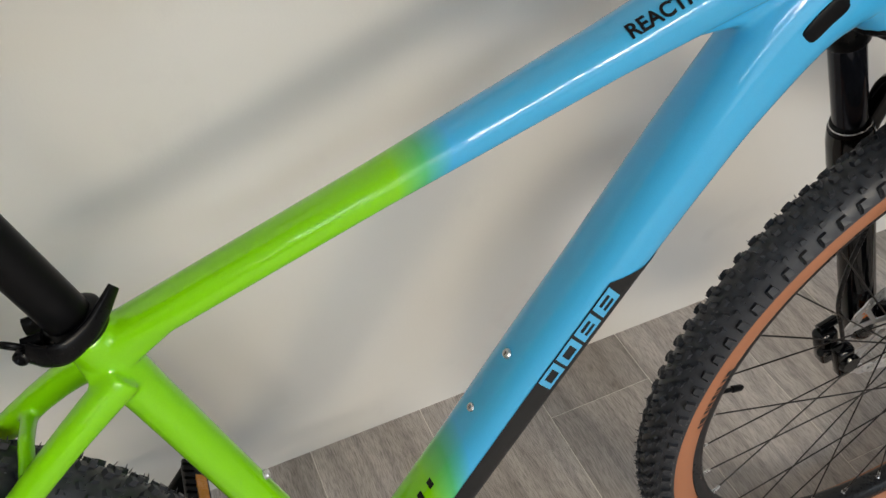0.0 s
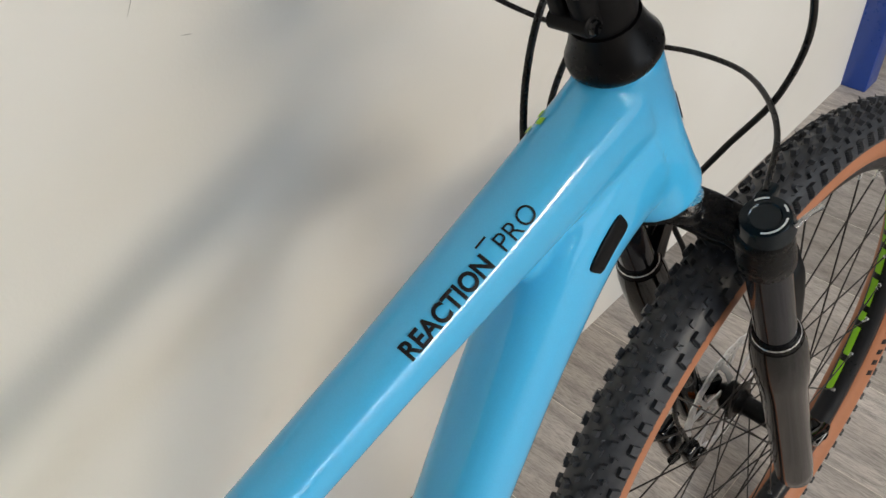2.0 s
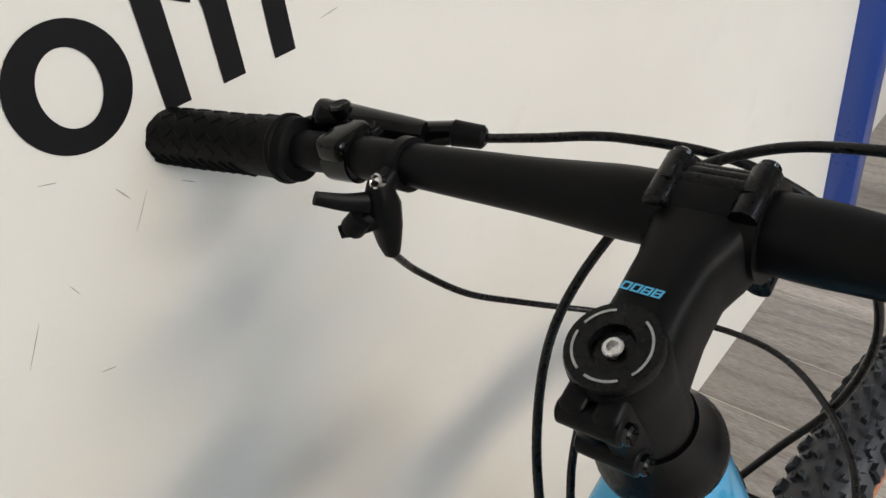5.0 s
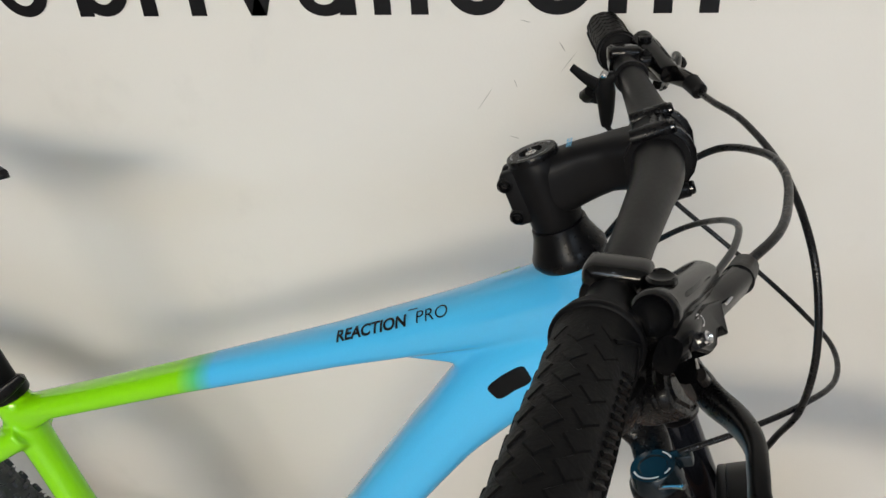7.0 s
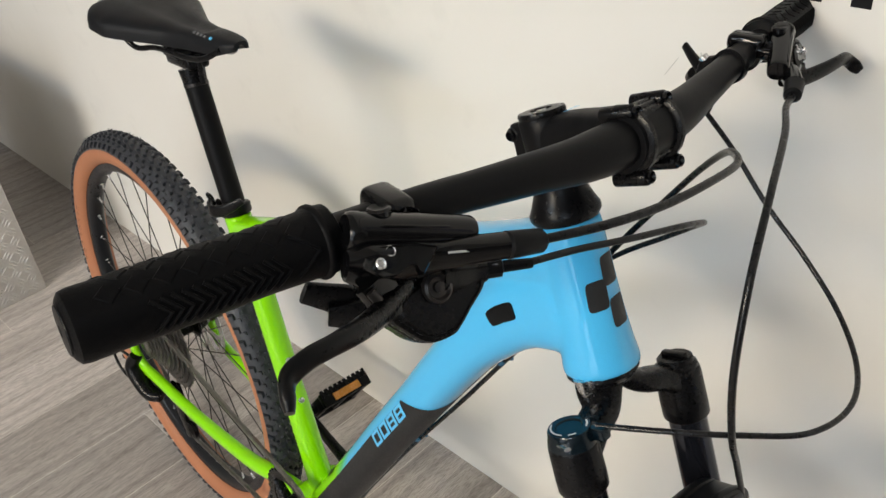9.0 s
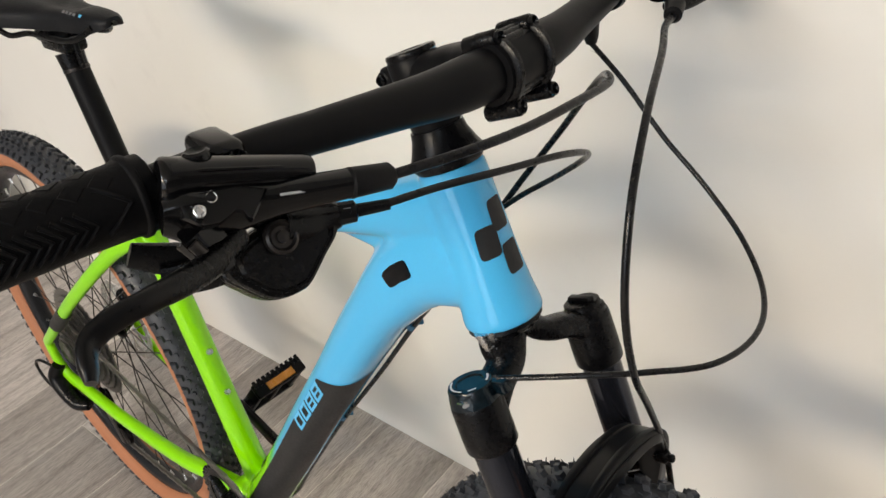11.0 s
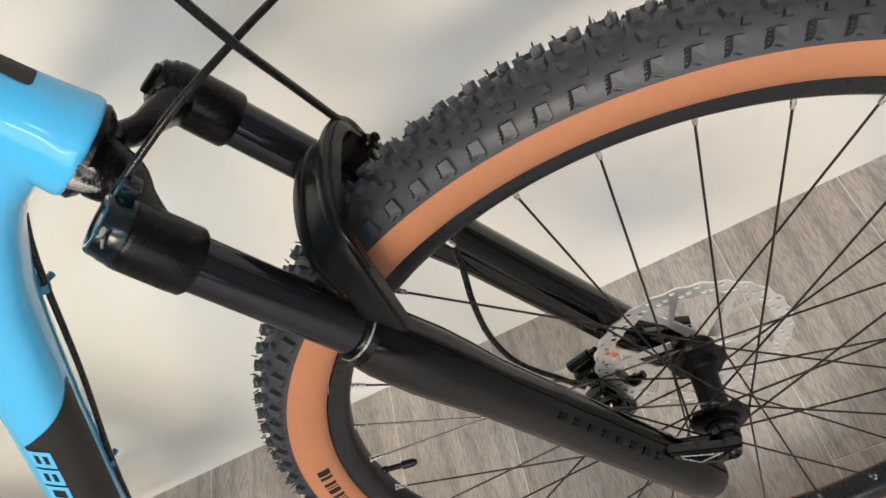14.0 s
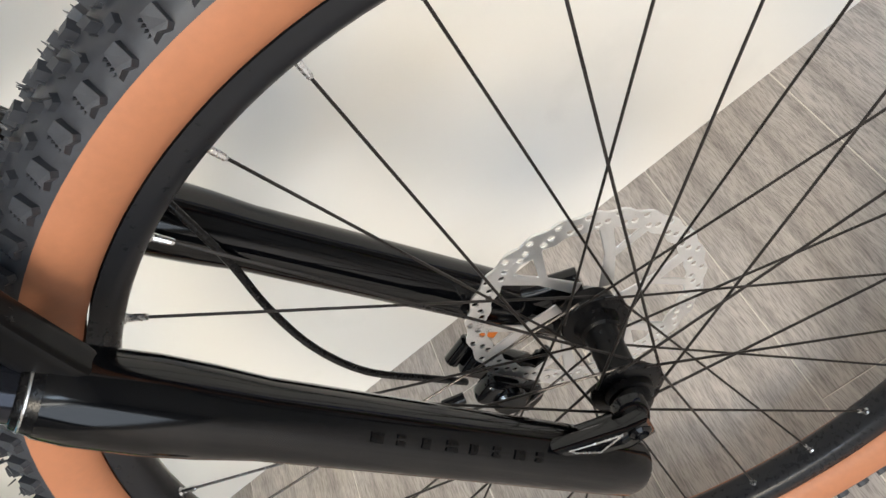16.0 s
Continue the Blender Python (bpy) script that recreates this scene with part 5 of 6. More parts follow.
lathe(bm, t + V(0.002, 0, -0.006), (st(0.9) - st(0.7)).normalized(), [(0, 0.0152), (0.0005, 0.0158), (0.004, 0.0158), (0.0045, 0.0152)], 28)
part("post_ring", bm, DARKSTEEL, seatpost, "thin metal ring")


def saddle_section(s):
    """Half width, top height and side drop at a share from tail (0) to nose (1)."""
    w = float(np.interp(s, [0, 0.03, 0.12, 0.25, 0.4, 0.55, 0.7, 0.88, 0.96, 1], [0.035, 0.058, 0.071, 0.070, 0.052, 0.034, 0.024, 0.0195, 0.0170, 0.0095]))
    h = float(np.interp(s, [0, 0.08, 0.3, 0.6, 0.9, 1], [0.010, 0.015, 0.008, 0.001, 0.001, -0.003]))
    d = float(np.interp(s, [0, 0.1, 0.3, 0.6, 0.9, 1], [0.014, 0.028, 0.028, 0.024, 0.022, 0.010]))
    return w, h, d


bm = bmesh.new()
NOSE, TAIL, SZ = -0.044, -0.302, 0.9805
rings = []
n = 36
for i in range(n + 1):
    s = i / n
    w, h, d = saddle_section(s)
    x = TAIL + (NOSE - TAIL) * s
    row = []
    for j in range(21):
        g = math.pi * j / 20
        c, sn = math.cos(g), math.sin(g)
        yy = w * (abs(c) ** 0.75) * (1 if c >= 0 else -1)
        dip = 0.005 * math.exp(-(yy / 0.012) ** 2) * (1 if 0.1 < s < 0.8 else 0)
        row.append(bm.verts.new(V(x, yy, SZ + h - d * (1 - sn ** 0.55) - dip)))
    for j in range(19, 0, -1):
        g = math.pi * j / 20
        yy = (w - 0.008 if w > 0.012 else w * 0.5) * math.cos(g)
        row.append(bm.verts.new(V(x, yy, SZ + h - d + 0.006 * math.sin(g))))
    rings.append(row)
for a, b in zip(rings, rings[1:]):
    for j in range(len(a)):
        bm.faces.new((a[j], a[(j + 1) % len(a)], b[(j + 1) % len(a)], b[j]))
bm.faces.new(rings[0][::-1])
bm.faces.new(rings[-1])
YAW = Matrix.Translation((-0.165, 0, 0)) @ Matrix.Rotation(radians(3.5), 4, "Z") @ Matrix.Translation((0.165, 0, 0))
bmesh.ops.transform(bm, matrix=YAW, verts=bm.verts)
saddle = smooth(part("saddle", bm, SADDLE, bicycle, "black saddle with a long nose"), 55)
for side in (-1, 1):
    bm = bmesh.new()
    tube(bm, spline([(-0.255, side * 0.045, 0.958), (-0.235, side * 0.036, 0.940), (-0.20, side * 0.024, 0.944), (-0.12, side * 0.022, 0.948), (-0.085, side * 0.018, 0.955), (-0.06, side * 0.010, 0.968)], 6), 0.0035, up=(0, 1, 0), segs=10)
    smooth(part("saddle_rail", bm, BLACK, saddle, "black steel saddle rail"))
bm = bmesh.new()
block(bm, pose(-0.066, -0.0165, 0.9815, 38, 0, 0), 0.0045, 0.0034, 0.0008)
part("print_bar", bm, SKY, saddle)
for k in range(4):
    bm = bmesh.new()
    block(bm, pose(-0.078 - k * 0.008, -0.0172, 0.9815, 38, 0, 0), 0.0045, 0.0032, 0.0008)
    part("print_bar", bm, SHADEGREY, saddle)

# ---------------------------------------------------------------- drivetrain
bm = bmesh.new()
n = 32
cy = -0.050
outer = []
for yy in (cy - 0.001, cy + 0.001):
    row = []
    for k in range(n * 4):
        a = 2 * math.pi * k / (n * 4)
        r = 0.0655 if k % 4 in (0, 1) else 0.0605
        row.append(bm.verts.new(BB + V(r * math.cos(a), yy, r * math.sin(a))))
    inner = [bm.verts.new(BB + V(0.047 * math.cos(2 * math.pi * k / (n * 4)), yy, 0.047 * math.sin(2 * math.pi * k / (n * 4)))) for k in range(n * 4)]
    outer.append((row, inner))
(o1, i1), (o2, i2) = outer
m4 = n * 4
for k in range(m4):
    j = (k + 1) % m4
    bm.faces.new((o1[k], o1[j], i1[j], i1[k]))
    bm.faces.new((o2[k], i2[k], i2[j], o2[j]))
    bm.faces.new((o1[k], o2[k], o2[j], o1[j]))
    bm.faces.new((i1[k], i1[j], i2[j], i2[k]))
lathe(bm, BB - V(0, 0.060, 0), (0, 1, 0), [(0, 0.012), (0.003, 0.017), (0.02, 0.018), (0.03, 0.012)], 24)
for k in range(4):
    a = math.pi / 4 + k * math.pi / 2
    tube(bm, [BB + V(0, cy, 0), BB + V(0.050 * math.cos(a), cy, 0.050 * math.sin(a))], [(0.004, 0.008), (0.003, 0.006)], up=(0, 1, 0), segs=10)
crankset = smooth(part("crankset", bm, BLACK, bicycle, "black single chainring crankset"), 30)
# right arm points forward, left arm back
CR = radians(-4)
for side, turn in ((-1, 0), (1, math.pi)):
    d = V(math.cos(CR + turn), 0, math.sin(CR + turn))
    p, q = BB + V(0, side * 0.060, 0), BB + d * 0.142 + V(0, side * 0.074, 0)
    bm = bmesh.new()
    tube(bm, [p - d * 0.012, p, p.lerp(q, 0.3), p.lerp(q, 0.8), q, q + d * 0.012], [(0.007, 0.010), (0.008, 0.017), (0.0065, 0.014), (0.006, 0.012), (0.0065, 0.014), (0.005, 0.008)], up=(0, 0, 1) if abs(d.z) < 0.7 else (1, 0, 0), segs=20, power=3)
    smooth(part("crank_arm", bm, BLACK, crankset, "black alloy crank arm"), 40)
    c = q + V(0, side * 0.062, 0)
    tilt = frame_matrix(c, (0.62, 0, 0.78), (-0.78, 0, 0.62))
    bm = bmesh.new()
    tube(bm, [q + V(0, side * 0.006, 0), c + V(0, side * 0.045, 0)], 0.0085, up=(0, 0, 1), segs=16)
    for sx in (-1, 1):
        block(bm, tilt @ Matrix.Translation((sx * 0.040, 0, 0)), 0.012, 0.094, 0.026, 0.003)
        for k in range(10):
            block(bm, tilt @ Matrix.Translation((sx * 0.0465, -0.042 + k * 0.0093, 0.010)), 0.004, 0.005, 0.012, 0.0)
    for sy in (-1, 0, 1):
        block(bm, tilt @ Matrix.Translation((0, sy * 0.041, 0)), 0.080, 0.011, 0.024, 0.003)
    smooth(part("pedal", bm, MATT, crankset, "black platform pedal"), 35)
    for sx in (-1, 1):
        bm = bmesh.new()
        block(bm, tilt @ Matrix.Translation((sx * 0.0455, 0, -0.003)), 0.004, 0.052, 0.013, 0.001)
        part("pedal_reflector", bm, AMBER, crankset, "amber pedal reflector")
# cassette
bm = bmesh.new()
for k in range(11):
    r = 0.0235 + 0.0078 * (10 - k) * (0.55 + 0.045 * (10 - k))
    y = -0.0245 - k * 0.0037
    t = max(11, int(2 * math.pi * r / 0.0127))
    rows = []
    for yy in (y - 0.0008, y + 0.0008):
        row = []
        for j in range(t * 3):
            a = 2 * math.pi * j / (t * 3)
            rr = r + (0.0028 if j % 3 == 0 else -0.0016)
            row.append(bm.verts.new(REAR + V(rr * math.cos(a), yy, rr * math.sin(a))))
        inn = [bm.verts.new(REAR + V((r * 0.72) * math.cos(2 * math.pi * j / (t * 3)), yy, (r * 0.72) * math.sin(2 * math.pi * j / (t * 3)))) for j in range(t * 3)]
        rows.append((row, inn))
    (o1, i1), (o2, i2) = rows
    for j in range(t * 3):
        q = (j + 1) % (t * 3)
        bm.faces.new((o1[j], o1[q], i1[q], i1[j]))
        bm.faces.new((o2[j], i2[j], i2[q], o2[q]))
        bm.faces.new((o1[j], o2[j], o2[q], o1[q]))
lathe(bm, REAR - V(0, 0.066, 0), (0, 1, 0), [(0, 0.010), (0.003, 0.017), (0.044, 0.018)], 24)
part("cassette", bm, CHAIN, rear_wheel, "wide-range steel cassette")
# chain, link by link
bm = bmesh.new()
top0, top1 = BB + V(0.0, -0.050, 0.063), REAR + V(0.004, -0.044, 0.046)
bot0 = BB + V(-0.010, -0.050, -0.063)
guide, idler = REAR + V(0.045, -0.046, -0.085), REAR + V(0.085, -0.046, -0.155)
path = straight(top1, top0, 30)
for k in range(1, 17):
    a = math.pi / 2 - math.pi * k / 17
    path.append(BB + V(0.063 * math.cos(a), -0.050, 0.063 * math.sin(a)))
path += straight(bot0, idler + V(0, 0, -0.016), 28) + straight(idler + V(-0.02, 0, 0), guide + V(0.016, 0, 0), 8) + straight(guide + V(-0.014, 0, 0), REAR + V(-0.044, -0.044, 0), 9)
for k, (a, b) in enumerate(zip(path, path[1:])):
    if (b - a).length > 0.001:
        tube(bm, [a, b], [(0.0035 if k % 2 else 0.0026, 0.0040), (0.0035 if k % 2 else 0.0026, 0.0040)], up=(0, 0, 1) if abs((b - a).normalized().z) < 0.8 else (1, 0, 0), segs=8, power=4)
part("chain", bm, CHAIN, bicycle, "steel bicycle chain")
# rear derailleur
bm = bmesh.new()
tube(bm, spline([REAR + V(-0.012, -0.078, -0.022), REAR + V(-0.020, -0.086, -0.050), REAR + V(0.015, -0.082, -0.085), REAR + V(0.040, -0.070, -0.090)], 5), lerp_radii(16, [(0, 0.010, 0.010), (0.4, 0.013, 0.015), (0.8, 0.011, 0.014), (1, 0.009, 0.010)]), up=(0, 1, 0), segs=16, power=2.6)
for y in (-0.039, -0.053):
    tube(bm, [guide + V(0, y + 0.046, 0.012), idler + V(0, y + 0.046, -0.012)], [(0.0014, 0.014), (0.0014, 0.012)], up=(1, 0, 0), segs=12)
for c in (guide, idler):
    lathe(bm, c - V(0, 0.003, 0), (0, 1, 0), [(0, 0.017), (0.006, 0.017)], 22)
derailleur = smooth(part("rear_derailleur", bm, BLACK, bicycle, "black long-cage rear derailleur"), 35)
bm = bmesh.new()
tube(bm, spline([(-0.452, -0.080, 0.335), (-0.49, -0.092, 0.345), (-0.515, -0.095, 0.325), (-0.50, -0.094, 0.295), (-0.46, -0.090, 0.285)], 6), 0.0026, up=(0, 1, 0), segs=10)
smooth(part("gear_cable", bm, CABLE, derailleur))
# rear brake caliper and its hub-side lump
bm = bmesh.new()
block(bm, pose(-0.392, 0.055, 0.425, 0, 40, 0), 0.060, 0.034, 0.028, 0.007, 3)
smooth(part("rear_brake_caliper", bm, GLOSS, bicycle, "black rear disc brake caliper"))
# black cable sleeve on the right seat stay
bm = bmesh.new()
tube(bm, [(-0.345, -0.0655, 0.498), (-0.395, -0.070, 0.4525)], (0.0105, 0.0125), segs=16)
smooth(part("stay_sleeve", bm, DECAL, bike_frame, "black sleeve on the seat stay"))

# ---------------------------------------------------------------- frame details
for z, dx in ((0.528, 0), (0.467, 0)):
    c = st(z) + V(0.0165, 0, 0.005)
    bm = bmesh.new()
    lathe(bm, c, (0.956, 0, 0.29), [(-0.002, 0.0045), (0.001, 0.0045), (0.003, 0.0038), (0.0034, 0.002), (0.0015, 0.0015), (0.0015, 0)], 14)
    part("bottle_bolt", bm, STEEL, bike_frame, "bright bottle cage bolt")
for c in (V(0.179, 0, 0.585), V(0.1455, 0, 0.5305)):
    bm = bmesh.new()
    lathe(bm, c, (-0.816, 0, 0.578), [(-0.006, 0.0045), (0.000, 0.0045), (0.002, 0.0038), (0.0024, 0.002), (0.0005, 0.0015), (0.0005, 0)], 14)
    part("bottle_bolt", bm, STEEL, bike_frame, "bright bottle cage bolt")
# graphite field along the down tube's lower right side
patch("decal_panel", DT_LINE, DT_R, 2.5, [(0.02, -88), (0.02, 20), (along(DT_LINE, 0.260), 20), (along(DT_LINE, 0.288), -88)], 0.0005, DECAL, bike_frame, n=28, label="matt graphite panel on the down tube")


def dt_place(share0, angle0, lift):
    total = sum((b - a).length for a, b in zip(DT_LINE, DT_LINE[1:]))
    return lambda q: surface(DT_LINE, DT_R, 2.5, (0, 0, 1), share0 + q.x / total, angle0 + q.y * 1750, lift)


list(brand_blocks(dt_place(along(DT_LINE, 0.1985), -14, 0.0014), V(1, 0, 0), V(0, 1, 0), 0.107, 0.0185, SKY, bike_frame))
wrap_text("lettering", "REACTION", 0.02, 0.0006, TT_LINE, TT_R, 2.5, along(TT_LINE, 0.2585), 40, 0.0640, 0.0094, INK, bike_frame, 0.0006)
wrap_text("lettering", "PRO", 0.02, -0.00012, TT_LINE, TT_R, 2.5, along(TT_LINE, 0.3275), 40, 0.0270, 0.0094, INK, bike_frame, 0.0006)
s0 = along(TT_LINE, 0.3195)
patch("lettering_bar", TT_LINE, TT_R, 2.5, [(s0, 74), (s0, 71), (s0 + 0.014, 71), (s0 + 0.014, 74)], 0.0004, INK, bike_frame, n=3)
# cable port cover on either side of the down tube
for side in (0, 180):
    bm = bmesh.new()
    s0, s1 = along(DT_LINE, 0.385), along(DT_LINE, 0.412)
    if s0 > s1:
        s0, s1 = s1, s0
    ring_lo, ring_hi, ring_in = [], [], []
    for k in range(24):
        a = 2 * math.pi * k / 24
        cx = math.copysign(abs(math.cos(a)) ** 0.38, math.cos(a))
        cy = math.copysign(abs(math.sin(a)) ** 0.38, math.sin(a))
        for ring, f, lift in ((ring_lo, 1.0, -0.0006), (ring_hi, 0.96, 0.0012), (ring_in, 0.75, 0.0020)):
            ring.append(bm.verts.new(surface(DT_LINE, DT_R, 2.5, (0, 0, 1), (s0 + s1) / 2 + cx * (s1 - s0) / 2 * f, side + (7 if side == 0 else -7) + cy * 12.0 * f, lift)))
    for k in range(24):
        j = (k + 1) % 24
        bm.faces.new((ring_lo[k], ring_lo[j], ring_hi[j], ring_hi[k]))
        bm.faces.new((ring_hi[k], ring_hi[j], ring_in[j], ring_in[k]))
    bm.faces.new(ring_in)
    smooth(part("port_cover", bm, MATT, bike_frame, "black cable port cover"))
# bare hole at the foot of the down tube
patch("port_plate", DT_LINE, DT_R, 2.5, [(along(DT_LINE, 0.089), 40), (along(DT_LINE, 0.089), 62), (along(DT_LINE, 0.103), 62), (along(DT_LINE, 0.103), 40)], 0.0006, MATT, bike_frame, n=5, label="black plate on the down tube")
for k in range(2):
    s0 = along(DT_LINE, 0.108 + k * 0.010)
    patch("print_bar", DT_LINE, DT_R, 2.5, [(s0, 62), (s0, 76), (s0 + 0.010, 76), (s0 + 0.010, 62)], 0.0004, INK, bike_frame, n=3)
# small lime mark on top of the tube behind the headset
for ds, dg in ((0, 0), (0.010, 14), (-0.010, 14)):
    s0 = along(TT_LINE, 0.393) + ds
    patch("lime_mark", TT_LINE, TT_R, 2.5, [(s0, 113 + dg), (s0, 124 + dg), (s0 + 0.0085, 124 + dg), (s0 + 0.0085, 113 + dg)], 0.0005, LIME, bike_frame, n=3)
# head tube mark: three plain rounded squares
def ht_point(s, deg, lift=0.0005):
    r = float(np.interp(s, [0, 0.03, 0.075, 0.105, 0.12], [0.0250, 0.0256, 0.0268, 0.0292, 0.0312])) + lift
    a = radians(deg)
    return HT_TOP - AXIS * s + (AHEAD * math.cos(a) - V(0, 1, 0) * math.sin(a)) * r


for cs, cd in ((0.0415, -8), (0.0580, 27), (0.0750, -8)):
    bm = bmesh.new()
    n = 20
    outer, inner = [], []
    for k in range(n):
        a = 2 * math.pi * (k + 0.5) / n
        u = math.copysign(abs(math.cos(a)) ** 0.35, math.cos(a))
        w = math.copysign(abs(math.sin(a)) ** 0.35, math.sin(a))
        outer.append(bm.verts.new(ht_point(cs + 0.0118 * u, cd + 18.5 * w + 1.5 * u)))
        inner.append(bm.verts.new(ht_point(cs + 0.0045 * u, cd + 6.5 * w + 0.7 * u)))
    mid = bm.verts.new(ht_point(cs, cd))
    for k in range(n):
        j = (k + 1) % n
        bm.faces.new((outer[k], outer[j], inner[j], inner[k]))
        bm.faces.new((inner[k], inner[j], mid))
    smooth(part("head_mark", bm, DECAL, bike_frame, "graphite square of the head mark"))


# ---------------------------------------------------------------- cables and hoses
def cable(name, pts, r, parent=None, label=""):
    bm = bmesh.new()
    line = spline(pts, 10)
    ups = []
    u = V(0.3, 0.5, 0.8)
    for i in range(len(line)):
        d = (line[min(i + 1, len(line) - 1)] - line[max(i - 1, 0)]).normalized()
        u = (u - d * u.dot(d)).normalized()
        ups.append(u.copy())
    tube(bm, line, r, up=ups, segs=12)
    return smooth(part(name, bm, CABLE, parent or bicycle, label))


cable("brake_hose", [(0.5320, -0.1412, 1.0251), (0.5500, -0.1102, 1.0290), (0.5585, -0.0720, 1.0290), (0.5611, -0.0294, 1.0291), (0.5537, 0.0140, 1.0240), (0.5284, 0.0489, 1.0120), (0.4993, 0.0714, 0.9825), (0.4703, 0.0828, 0.9451), (0.4423, 0.0762, 0.9035), (0.4177, 0.0584, 0.8614), (0.3919, 0.0295, 0.8280)], 0.0026, label="black brake hose")
cable("gear_cable", [(0.5150, -0.1370, 1.0005), (0.5240, -0.1020, 0.9985), (0.5352, -0.0629, 0.9946), (0.5406, -0.0160, 0.9861), (0.5317, 0.0254, 0.9685), (0.5100, 0.0557, 0.9450), (0.4794, 0.0649, 0.9181), (0.4477, 0.0589, 0.8932), (0.4216, 0.0440, 0.8676), (0.4000, 0.0295, 0.8400)], 0.0022, label="black gear cable housing")
cable("lockout_cable", [(0.4449, 0.1618, 0.9850), (0.4697, 0.1739, 0.9530), (0.5053, 0.1769, 0.9138), (0.5462, 0.1752, 0.8811), (0.5867, 0.1616, 0.8535), (0.6202, 0.1293, 0.8367), (0.6368, 0.0829, 0.8351), (0.6303, 0.0346, 0.8374), (0.6013, -0.0052, 0.8416), (0.5632, -0.0371, 0.8403), (0.5184, -0.0571, 0.8283)], 0.0022, label="black lockout cable")
cable("brake_hose", [tuple(TURN @ V(0.5225, 0.1555, 1.0239)), tuple(TURN @ V(0.5256, 0.1460, 1.0222)), (0.5270, 0.1260, 1.0205), (0.5478, 0.0856, 1.0187), (0.5712, 0.0294, 1.0037), (0.5892, -0.0152, 0.9659), (0.5981, -0.0309, 0.9081), (0.5991, -0.0166, 0.8473), (0.5934, 0.0165, 0.7919), (0.5890, 0.0480, 0.7363), (0.5930, 0.0580, 0.7010), (0.6050, 0.0500, 0.6600), (0.6029, 0.0428, 0.6358), (0.5956, 0.0359, 0.5918), (0.5834, 0.0302, 0.5488), (0.5761, 0.0272, 0.5041), (0.5802, 0.0260, 0.4594), (0.6000, 0.0270, 0.4150), (0.612, 0.028, 0.388)], 0.0026, label="black front brake hose")
bm = bmesh.new()
block(bm, frame_matrix(V(0.591, 0.0520, 0.709), AXIS, (1, 0, 0)), 0.009, 0.011, 0.012, 0.003)
lathe(bm, V(0.594, 0.0530, 0.709), (1, 0, 0.3), [(0, 0.0035), (0.006, 0.0035), (0.007, 0.002), (0.005, 0)], 10)
part("hose_guide", bm, BLACK, fork, "black hose guide on the arch")
# hose held under the down tube by two blue clips
cable("brake_hose", [(0.402, 0.012, 0.806), (0.383, 0.014, 0.785), (0.3580, 0.0155, 0.7515), (0.300, 0.0165, 0.666), (0.2295, 0.0120, 0.5640), (0.165, 0.015, 0.468), (0.110, 0.018, 0.385), (0.070, 0.022, 0.322), (0.035, 0.026, 0.278)], 0.0025, label="black rear brake hose under the down tube")
for c in (V(0.3560, 0.0160, 0.7520), V(0.2275, 0.0115, 0.5650)):
    bm = bmesh.new()
    d = V(0.575, 0, 0.818)
    nrm = V(0.818, 0, -0.575)
    tube(bm, [c - d * 0.004, c + d * 0.004], [(0.0045, 0.0050), (0.0045, 0.0050)], up=(0, 1, 0), segs=12)
    block(bm, frame_matrix(c - nrm * 0.004, d, nrm), 0.011, 0.015, 0.005, 0.0015)
    tube(bm, [c + V(0, 0.004, 0), c + nrm * 0.003 + V(0, 0.011, 0)], [0.0022, 0.0028], up=(1, 0, 0), segs=8)
    part("cable_clip", bm, CLIPBLUE, bike_frame, "small blue cable clip")

# ---------------------------------------------------------------- wall lettering
LET = WALL_Y - 0.0008


def wall_shapes(name, shapes, label="black vinyl mark stuck on the white wall"):
    """Plain vinyl shapes on the wall: bars (x0, x1, z0, z1, slant) and rings (x, z, rx, rz, width)."""
    bm = bmesh.new()
    for s in shapes:
        if s[0] == "bar":
            x0, x1, z0, z1, sl = s[1:]
            bm.faces.new([bm.verts.new((x, LET, z)) for x, z in ((x0, z0), (x1, z0), (x1 + sl, z1), (x0 + sl, z1))])
        else:
            x, z, rx, rz, w = s[1:6]
            a0, a1 = (radians(s[6]), radians(s[7])) if len(s) > 6 else (0, 2 * math.pi)
            n = 40
            o = [bm.verts.new((x + rx * math.cos(a0 + (a1 - a0) * k / n), LET - 0.0002, z + rz * math.sin(a0 + (a1 - a0) * k / n))) for k in range(n + 1)]
            i = [bm.verts.new((x + (rx - w) * math.cos(a0 + (a1 - a0) * k / n), LET - 0.0002, z + (rz - w * 0.8) * math.sin(a0 + (a1 - a0) * k / n))) for k in range(n + 1)]
            for k in range(n):
                bm.faces.new((o[k], o[k + 1], i[k + 1], i[k]))
            continue
    bmesh.ops.translate(bm, vec=(0.0028, 0, 0), verts=bm.verts)
    ob = part(name, bm, INK)
    tagged(ob, label, "lettering", "letters on the wall")
    return ob


Z0, XH, UP = 1.0142, 0.073, 0.103
